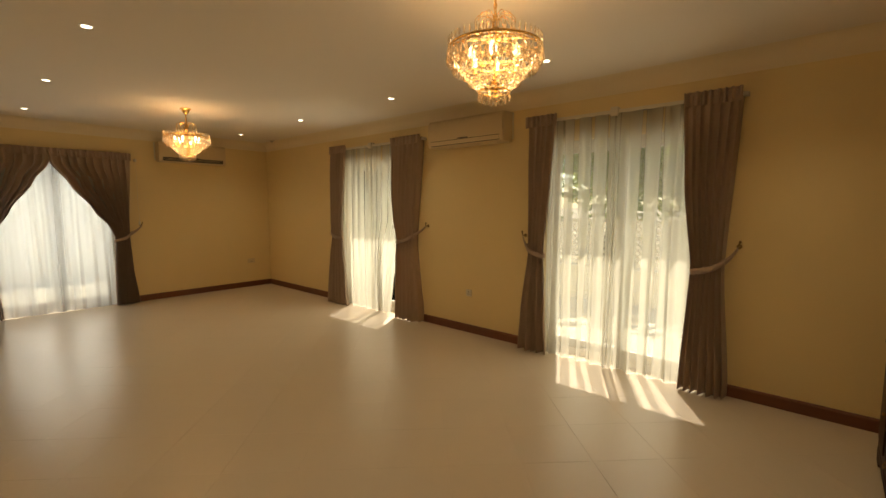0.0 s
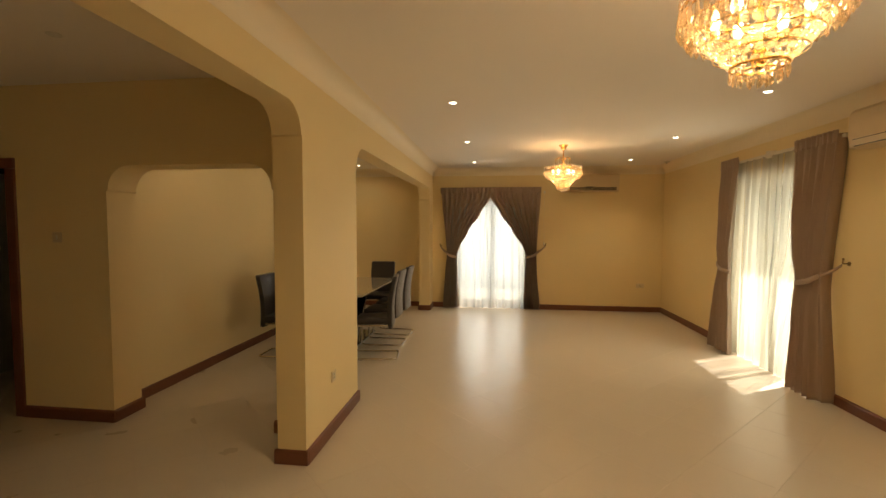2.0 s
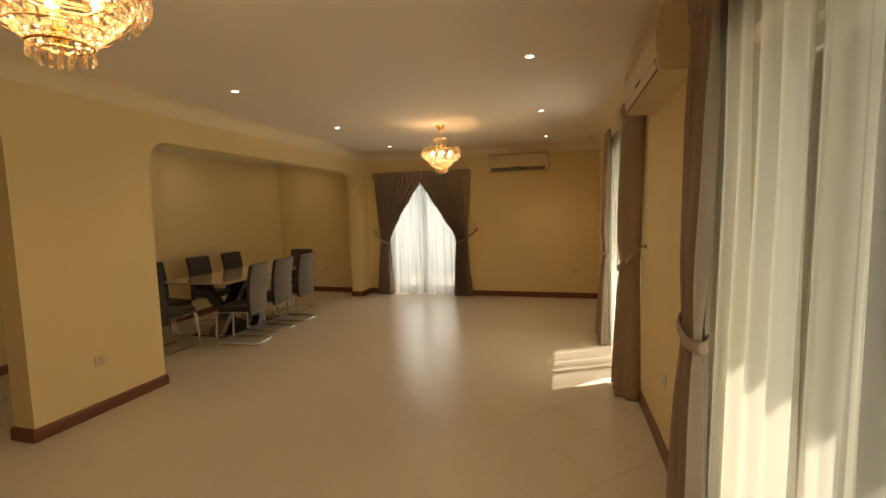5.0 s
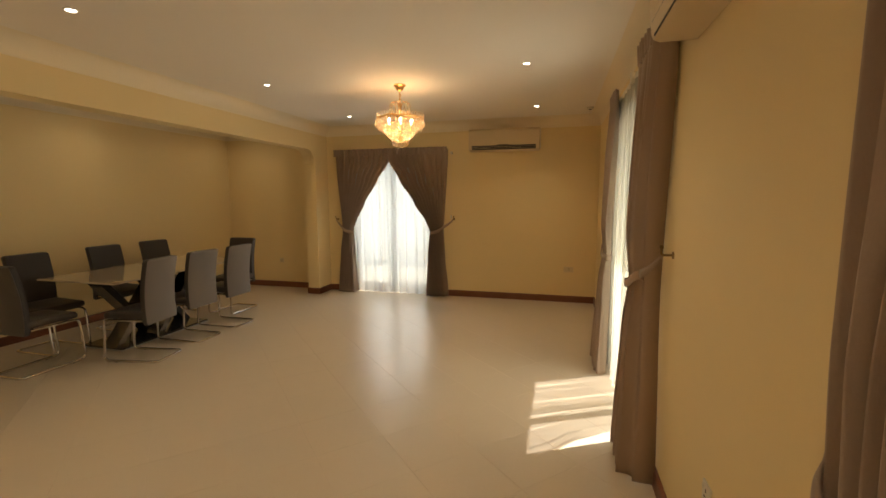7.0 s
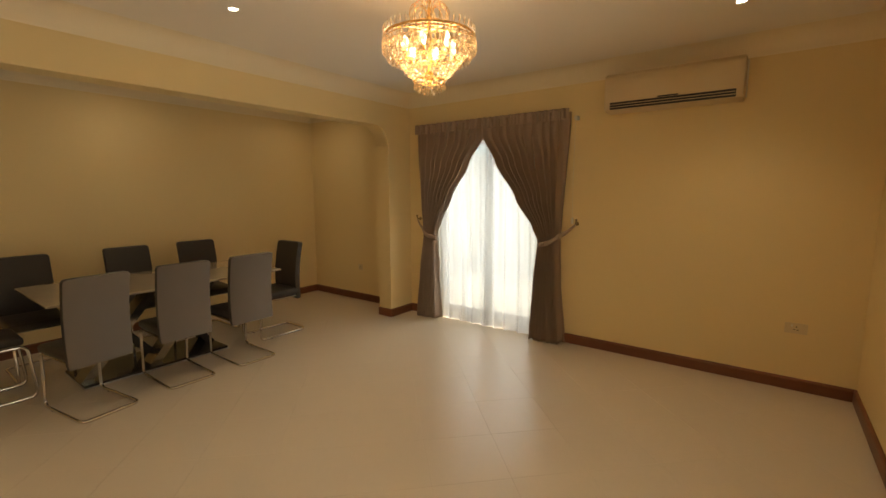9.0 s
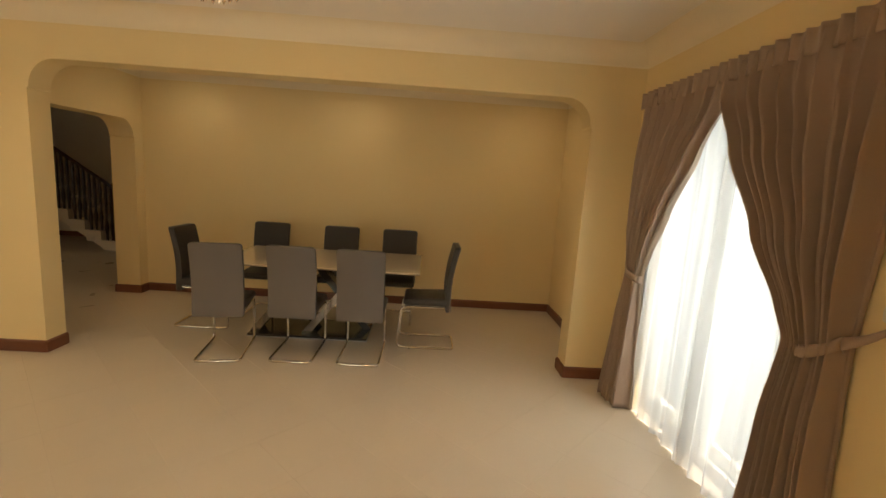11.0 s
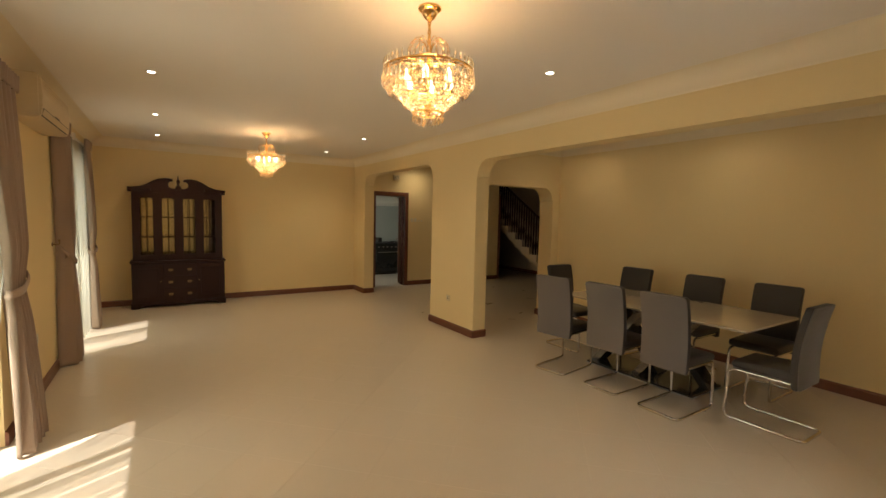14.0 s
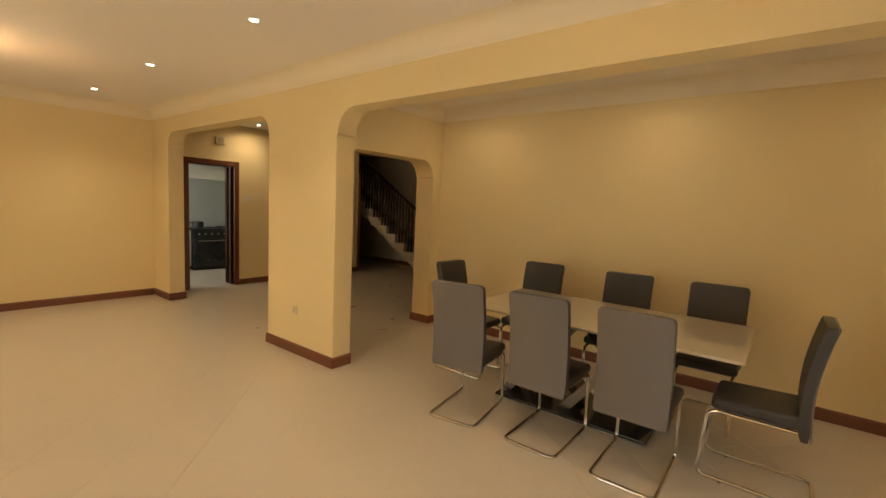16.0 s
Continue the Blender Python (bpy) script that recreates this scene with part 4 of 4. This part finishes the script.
# ---- china cabinet ----
def china_cabinet():
    th = thing("china_cabinet", "dark mahogany glazed china cabinet with a scrolled pediment", "cabinet", m=pose(3.32, YS + 0.02, FL))
    W, D = 0.69, 0.40
    part("base_carcass", boxed((-W, 0, 0.09), (W, D, 0.765), 0.004), CABW, th)
    bm = prism(bmesh.new(), [(-W - 0.015, 0), (-W + 0.10, 0), (-W + 0.13, 0.035), (-W + 0.2, 0.05), (W - 0.2, 0.05), (W - 0.13, 0.035), (W - 0.10, 0), (W + 0.015, 0), (W + 0.015, 0.095), (-W - 0.015, 0.095)], lambda u, v, d: (u, d, v), 0.0, D + 0.015)
    part("plinth", bm, CABW, th, "plinth with bracket feet")
    part("ledge", boxed((-W - 0.02, 0, 0.765), (W + 0.02, D + 0.03, 0.80), 0.012, 3), CABW, th, "", True)
    for s in (-1, 1):
        dr = part("cupboard_door", boxed((s * 0.46 - 0.205, D, 0.12), (s * 0.46 + 0.205, D + 0.018, 0.745), 0.005), CABW, th)
        part("raised_panel", boxed((s * 0.46 - 0.145, D + 0.016, 0.19), (s * 0.46 + 0.145, D + 0.027, 0.675), 0.009, 2), CABW, dr)
        part("door_knob", lathe(bmesh.new(), [(0.006, 0), (0.006, 0.012), (0.012, 0.02), (0.008, 0.028), (0.001, 0.03)], 12), BRASS, dr, "brass knob", True, pose(s * 0.285, D + 0.018, 0.45, -90, 0, 0))
    for k in range(3):
        z = 0.125 + 0.209 * k
        dw = part("drawer", boxed((-0.245, D, z), (0.245, D + 0.018, z + 0.195), 0.006), CABW, th)
        for s in (-1, 1):
            pl = part("handle_plate", boxed((s * 0.14 - 0.035, D + 0.017, z + 0.083), (s * 0.14 + 0.035, D + 0.021, z + 0.118), 0.004, 1), BRASS, dw)
            part("drop_handle", tube(bmesh.new(), rounded([(s * 0.14 - 0.026, D + 0.021, z + 0.105), (s * 0.14 - 0.022, D + 0.034, z + 0.078), (s * 0.14 + 0.022, D + 0.034, z + 0.078), (s * 0.14 + 0.026, D + 0.021, z + 0.105)], 0.008), 0.0035, 6), BRASS, dw, "brass drop handle", True)
    # upper case: back mirror, sides, shelves
    U, d2, z0, z1 = 0.655, 0.32, 0.80, 1.95
    part("mirror_back", boxed((-U + 0.02, 0.012, z0 + 0.03), (U - 0.02, 0.018, z1 - 0.03)), MIRROR, th, "mirrored back panel")
    part("back_board", boxed((-U, 0, z0), (U, 0.011, z1)), CABW, th)
    for s in (-1, 1):
        part("side_panel", boxed((s * U - 0.012, 0.011, z0), (s * U + 0.012, d2, z1), 0.003, 1), CABW, th)
    part("upper_floor", boxed((-U, 0.011, z0), (U, d2, z0 + 0.02)), CABW, th)
    part("upper_top", boxed((-U, 0.011, z1 - 0.02), (U, d2, z1)), CABW, th)
    for z in (1.18, 1.53):
        part("shelf", boxed((-U + 0.014, 0.02, z), (U - 0.014, d2 - 0.05, z + 0.012)), CABGLASS, th, "glass shelf")
    # face frame and four glazed doors
    panes = ((-0.555, -0.375), (-0.245, -0.065), (0.065, 0.245), (0.375, 0.555))
    edges = [-U - 0.012] + [v for p in panes for v in p] + [U + 0.012]
    for a, b in zip(edges[0::2], edges[1::2]):
        part("face_stile", boxed((a, d2, z0), (b, d2 + 0.022, z1), 0.004, 1), CABW, th)
    for a, b in panes:
        dr = part("glazed_door", boxed((a, d2, z0), (b, d2 + 0.022, z0 + 0.105), 0.003, 1), CABW, th)
        top = [(a, 1.95), (a, 1.84)] + [((a + b) / 2 - (b - a) / 2 * math.cos(t), 1.84 + 0.03 * math.sin(t)) for t in np.linspace(0, math.pi, 9)][1:-1] + [(b, 1.84), (b, 1.95)]
        part("door_head", prism(bmesh.new(), top, lambda u, v, d: (u, d, v), d2, d2 + 0.022), CABW, dr)
        mid = (a + b) / 2
        part("glazing_bar", boxed((mid - 0.006, d2 + 0.003, z0 + 0.105), (mid + 0.006, d2 + 0.018, 1.87)), CABW, dr)
        for z in (1.20, 1.53):
            part("glazing_bar", boxed((a, d2 + 0.003, z), (b, d2 + 0.018, z + 0.013)), CABW, dr)
        part("pane", boxed((a, d2 + 0.007, z0 + 0.105), (b, d2 + 0.010, 1.87)), CABGLASS, dr, "clear cabinet glass")
    # cornice, broken scroll pediment and finial
    prof = [(0, 0), (0.012, 0.0), (0.02, 0.02), (0.05, 0.045), (0.06, 0.065), (0.06, 0.08), (0, 0.08)]
    for s in (-1, 1):
        part("side_moulding", prism(bmesh.new(), prof, lambda u, v, d, s=s: (s * (U + 0.002 + u), d, z1 + v), 0.0, d2 + 0.07), CABW, th)
    bm = bmesh.new()
    prism(bm, prof, lambda u, v, d: (d, d2 + 0.012 + u, z1 + v), -U - 0.06, -0.40)
    prism(bm, prof, lambda u, v, d: (d, d2 + 0.012 + u, z1 + v), 0.40, U + 0.06)
    box(bm, (-U, d2 - 0.01, z1), (U, d2 + 0.013, z1 + 0.08))
    part("cornice", bm, CABW, th)
    for s in (-1, 1):
        up = [(0.66, 0.07), (0.55, 0.085), (0.45, 0.125), (0.36, 0.185), (0.28, 0.222), (0.20, 0.235), (0.13, 0.232), (0.095, 0.222)]
        lo = [(0.085, 0.21), (0.12, 0.195), (0.145, 0.165), (0.15, 0.13), (0.135, 0.1), (0.105, 0.08), (0.07, 0.076), (0.05, 0.05), (0.66, 0.05)]
        bm = prism(bmesh.new(), [(s * u, v) for u, v in up + lo], lambda u, v, d: (u, d, z1 + v), d2 - 0.01, d2 + 0.02)
        scroll = part("pediment_scroll", bm, CABW, th)
        rail = [(s * u, d2 + 0.022, z1 + v) for u, v in up]
        part("scroll_moulding", tube(bmesh.new(), rail, 0.014, 8), CABW, scroll, "", True)
        part("rosette", lathe(bmesh.new(), [(0.022, 0), (0.024, 0.006), (0.014, 0.012), (0.002, 0.014)], 16), CABW, scroll, "", True, pose(s * 0.10, d2 + 0.02, z1 + 0.215, -90, 0, 0))
    part("finial_plinth", boxed((-0.045, d2 - 0.03, z1 + 0.05), (0.045, d2 + 0.03, z1 + 0.115), 0.004), CABW, th)
    part("finial", lathe(bmesh.new(), [(0.03, 0), (0.032, 0.012), (0.014, 0.03), (0.026, 0.06), (0.03, 0.08), (0.02, 0.105), (0.008, 0.125), (0.011, 0.14), (0.002, 0.185)], 16, (0, d2, z1 + 0.115)), CABW, th, "turned finial", True)
    return th
china_cabinet()

# ---- kitchen seen through the doorway ----
ck = thing("cooker", "black freestanding cooker against the kitchen wall", "cooker", m=pose(-1.72, -2.05, FL))
part("body", boxed((-0.36, -0.60, 0.06), (0.36, 0, 0.88), 0.008), KDARK, ck)
part("plinth", boxed((-0.34, -0.58, 0), (0.34, -0.04, 0.06)), DARK, ck)
part("oven_door", boxed((-0.34, 0, 0.22), (0.34, 0.03, 0.68), 0.006), KDARK, ck)
part("drawer", boxed((-0.34, 0, 0.08), (0.34, 0.025, 0.20), 0.006), KDARK, ck)
part("oven_handle", tube(bmesh.new(), rounded([(-0.28, 0.03, 0.63), (-0.28, 0.07, 0.63), (0.28, 0.07, 0.63), (0.28, 0.03, 0.63)], 0.015), 0.009), STEEL, ck, "", True)
for k in range(5):
    part("knob", lathe(bmesh.new(), [(0.02, 0), (0.018, 0.02), (0.002, 0.022)], 12), STEEL, ck, "", True, pose(-0.26 + 0.13 * k, 0.0, 0.77, -90, 0, 0))
for x in (-0.17, 0.17):
    for y in (-0.44, -0.16):
        part("pan_support", lathe(bmesh.new(), [(0.10, 0.88), (0.10, 0.890), (0.07, 0.890), (0.07, 0.885)], 16, (x, y, 0)), DARK, ck)
hd = thing("cooker_hood", "pale steel canopy cooker hood on the kitchen wall", "cooker hood", m=pose(-1.74, -2.70, 0))
part("canopy", prism(bmesh.new(), [(0.0, 1.88), (0.52, 1.88), (0.54, 1.96), (0.40, 2.08), (0.18, 2.2), (0.0, 2.22)], lambda u, v, d: (d, u, v), -0.42, 0.42), ALU, hd, "", False)
part("chimney", boxed((-0.15, 0, 2.2), (0.15, 0.26, HT)), STEEL, hd)
for s, (a, b) in enumerate(((-3.88, -2.10), (-1.34, 0.98))):
    ct = thing("kitchen_counter", "grey kitchen base units with a dark worktop", "cabinet", "kitchen base units", pose(0, 0, FL))
    part("carcass", boxed((a, -2.70, 0.08), (b, -2.14, 0.86), 0.004), KDARK if s else KWALL, ct)
    part("worktop", boxed((a, -2.70, 0.86), (b, -2.10, 0.90), 0.006), KDARK, ct)
    n = max(2, round((b - a) / 0.55))
    for k in range(n):
        x0 = a + (b - a) * k / n
        dr = part("cupboard_door", boxed((x0 + 0.006, -2.14, 0.10), (x0 + (b - a) / n - 0.006, -2.122, 0.85), 0.003), KWALL, ct)
        part("handle", tube(bmesh.new(), rounded([(x0 + 0.06, -2.122, 0.78), (x0 + 0.06, -2.092, 0.78), (x0 + 0.20, -2.092, 0.78), (x0 + 0.20, -2.122, 0.78)], 0.012), 0.005), STEEL, dr, "", True)
pot = thing("saucepan", "black saucepan on the cooker", "saucepan", m=pose(-1.52, -2.25, FL + 0.902))
part("pan_body", lathe(bmesh.new(), [(0.002, 0), (0.10, 0), (0.11, 0.01), (0.11, 0.12), (0.105, 0.12), (0.105, 0.01)], 20), DARK, pot, "", True)
part("pan_handle", tube(bmesh.new(), [(0.10, 0, 0.1), (0.24, 0.05, 0.11)], 0.01), DARK, pot, "", True)

# ---- staircase beyond the arch ----
st = thing("staircase", "pale stone staircase with a dark wooden balustrade", "staircase", m=pose(0, 0, FL))
RISE, GO, Y0 = 0.18, 0.28, 1.84
for k in range(14):
    y = Y0 - GO * k
    part("step", boxed((-5.78, y - GO - 0.02, RISE * k + (0.0 if k == 0 else -0.03)), (-4.5, y, RISE * (k + 1)), 0.008, 1), STONE, st)
slope = RISE / GO
out = [(Y0, 0.0), (Y0, RISE)]
for k in range(14):
    out += [(Y0 - GO * (k + 1), RISE * (k + 1)), (Y0 - GO * (k + 1), RISE * (k + 2))]
end_y = Y0 - GO * 14
out += [(end_y, slope * (GO * 14 - 0.19)), (Y0 - 0.19, 0.0)]
part("stringer", prism(bmesh.new(), out, lambda u, v, d: (d, u, v), -4.5, -4.46), STONE, st, "stepped pale stringer")
part("handrail", tube(bmesh.new(), [(-4.52, Y0 - 0.02, 1.13), (-4.52, end_y, 1.13 + slope * (GO * 14 - 0.02))], 0.03, 10), CABW, st, "dark wooden handrail", True)
part("newel_post", boxed((-4.57, Y0 - 0.06, 0.0), (-4.47, Y0 + 0.04, 1.24), 0.01), CABW, st)
for k in range(42):
    y = Y0 - 0.11 - GO * k / 3
    z = RISE * (int((Y0 - y) / GO) + 1)
    zt = 1.13 + slope * (Y0 - 0.02 - y)
    part("baluster", lathe(bmesh.new(), [(0.02, z), (0.02, z + 0.1), (0.032, z + 0.24), (0.018, z + 0.4), (0.026, zt - 0.24), (0.02, zt)], 8, (-4.52, y, 0)), CABW, st, "", True)

# ---- garden ----
structure("ground", boxed((-250, -250, -0.5), (250, 250, -0.16)), SAND, "sandy garden ground")
structure("pavement_terrace", boxed((4.75, -4, -0.3), (7.6, 13.0, FL - 0.03)), PAVE, "pale paved terrace outside the glass doors")
structure("pavement_side", boxed((-6, 9.5, -0.3), (4.75, 13.0, FL - 0.03)), PAVE, "pale paved side terrace")
gw = thing("garden_wall", "low white rendered garden wall with a lattice fence", "garden wall")
part("wall_body", boxed((7.9, -6, -0.3), (8.1, 13.2, 0.42), 0.01), RENDER, gw)
part("coping", boxed((7.86, -6, 0.42), (8.14, 13.2, 0.48), 0.01), RENDER, gw)
lf = thing("lattice_fence", "white wooden diamond lattice on the garden wall", "fence", m=pose(8.0, 0, 0.48))
for y in np.arange(-4.0, 12.1, 2.0):
    part("post", boxed((-0.04, y - 0.04, 0), (0.04, y + 0.04, 0.86), 0.004, 1), LATT, lf)
for z in (0.02, 0.80):
    part("rail", boxed((-0.025, -4.0, z), (0.025, 12.0, z + 0.05)), LATT, lf)
bm = bmesh.new()
for s in (-1, 1):
    for y in np.arange(-4.0, 12.0, 0.105):
        y1 = y + s * 0.75
        if -4.0 <= y1 <= 12.0:
            prism(bm, [(y - 0.016, 0.06), (y + 0.016, 0.06), (y1 + 0.016, 0.81), (y1 - 0.016, 0.81)], along_y, 0.006 * s - 0.004, 0.006 * s + 0.004)
lat = part("lattice_slats", bm, LATT, lf)
tagged(lat, kind="stuff")
nb = thing("boundary_wall", "tall white rendered boundary wall beside the house", "garden wall")
part("wall_body", boxed((-6, 13.0, -0.3), (8.1, 13.25, 2.3), 0.01), RENDER, nb)
part("coping", boxed((-6, 12.95, 2.3), (8.1, 13.3, 2.38), 0.01), RENDER, nb)

def tree(x, y, h, r, seed, leaves=4600):
    rng = random.Random(seed)
    th = thing("tree", "leafy green garden tree in full sun", "tree", "garden trees", pose(x, y, -0.16))
    bm = bmesh.new()
    tips = []
    def limb(p, d, ln, rad, level):
        pts, q = [p], p
        for k in range(4):
            d = (d + Vector((rng.uniform(-0.2, 0.2), rng.uniform(-0.2, 0.2), rng.uniform(-0.05, 0.18)))).normalized()
            q = q + d * ln / 4
            pts.append(q)
        for a, b, f in zip(pts, pts[1:], (1, 0.85, 0.7, 0.55)):
            tube(bm, [a, b], rad * f, 7)
        tips.append(q)
        if level < 2:
            for k in range(4):
                an = rng.uniform(0, 2 * math.pi)
                limb(q, Vector((math.cos(an), math.sin(an), rng.uniform(0.15, 0.9))).normalized(), ln * 0.62, rad * 0.5, level + 1)
    limb(Vector((0, 0, 0)), Vector((0, 0, 1)), h * 0.5, h * 0.028, 0)
    part("trunk", bm, BARK, th, "brown branching trunk", True)
    vs, fs = [], []
    for k in range(leaves):
        c = rng.choice(tips) + Vector((rng.gauss(0, r * 0.33), rng.gauss(0, r * 0.33), rng.gauss(0, r * 0.25)))
        e = Euler((rng.uniform(-1, 1), rng.uniform(-1, 1), rng.uniform(0, 6.3))).to_matrix()
        ln = rng.uniform(0.11, 0.22)
        i = len(vs)
        vs += [tuple(c + e @ Vector(v)) for v in ((0, -ln, 0), (ln * 0.4, 0, 0.02), (0, ln, -0.02), (-ln * 0.4, 0, 0.02))]
        fs.append((i, i + 1, i + 2, i + 3))
    me = bpy.data.meshes.new("crown")
    me.from_pydata(vs, [], fs)
    part("crown", me, LEAF, th, "loose crown of small green leaves")
for k, (x, y, h, r) in enumerate(((10.4, -1.5, 4.2, 1.6), (10.0, 1.8, 3.8, 1.7), (10.8, 4.8, 4.4, 1.8), (10.2, 8.0, 4.0, 1.7), (11.5, 11.0, 4.6, 1.8), (2.5, 15.6, 4.4, 1.6), (-1.0, 15.8, 4.0, 1.5))):
    tree(x, y, h, r, 40 + k)
# ---- floor tiles, laid on the diagonal ----
S, JOINT = 0.4615, 0.0009
C45 = math.sqrt(0.5)
def clip(poly, axis, value, keep_low):
    out = []
    for p, q in zip(poly, poly[1:] + poly[:1]):
        a, b = (p[axis] - value) * (1 if keep_low else -1), (q[axis] - value) * (1 if keep_low else -1)
        if a <= 0:
            out.append(p)
        if (a < 0 < b) or (b < 0 < a):
            f = a / (a - b)
            out.append((p[0] + f * (q[0] - p[0]), p[1] + f * (q[1] - p[1])))
    return out
h = S / 2 - JOINT / 2
square = [(0, -h / C45), (h / C45, 0), (0, h / C45), (-h / C45, 0)]
def tile_bm(poly, bm=None, dz=0.0):
    bm = bm or bmesh.new()
    n = len(poly)
    cx, cy = sum(p[0] for p in poly) / n, sum(p[1] for p in poly) / n
    rings = []
    for f, z in ((1.0, -0.010), (1.0, -0.0006), (0.998, 0.0)):
        rings.append([bm.verts.new((cx + (x - cx) * f, cy + (y - cy) * f, z + dz)) for x, y in poly])
    for a, b in zip(rings, rings[1:]):
        for k in range(n):
            bm.faces.new((a[k], a[(k + 1) % n], b[(k + 1) % n], b[k]))
    bm.faces.new(rings[-1])
    return bm
whole = to_mesh(tile_bm(square), "tile")
whole.materials.append(TILE)
rest = bmesh.new()
rng = random.Random(5)
made = 0
step = S / C45 / 2
for i in range(-18, 50):
    for j in range(-45, 25):
        v, u = 9.01 - 0.326 + 2 * step * (i - 22), -0.83 + 0.326 + 2 * step * j
        x, y = (v + u) / 2, (v - u) / 2
        poly = [(x + a, y + b) for a, b in square]
        for axis, value, low in ((0, 4.62, True), (0, -5.8, False), (1, 9.37, True), (1, -2.7, False)):
            poly = clip(poly, axis, value, low)
        if len(poly) < 3:
            continue
        full = len(poly) == 4 and 4.62 > x + step > 0 and -5.8 < x - step and y + step < 9.37 and y - step > -2.7
        dz = rng.uniform(-0.0002, 0.0)
        if x > -0.35 and y > 0.0 and made < 300 or (x > -2.0 and y > 3.9 and made < 300):
            made += 1
            if full:
                part("tile", whole, TILE, floor, m=pose(x, y, FL + dz))
            else:
                part("tile", tile_bm([(p[0] - x, p[1] - y) for p in poly]), TILE, floor, m=pose(x, y, FL + dz))
        else:
            tile_bm(poly, rest, FL + dz)
tagged(part("tile_field", rest, TILE, floor, "cream tiles of the hall and kitchen"), kind="stuff")
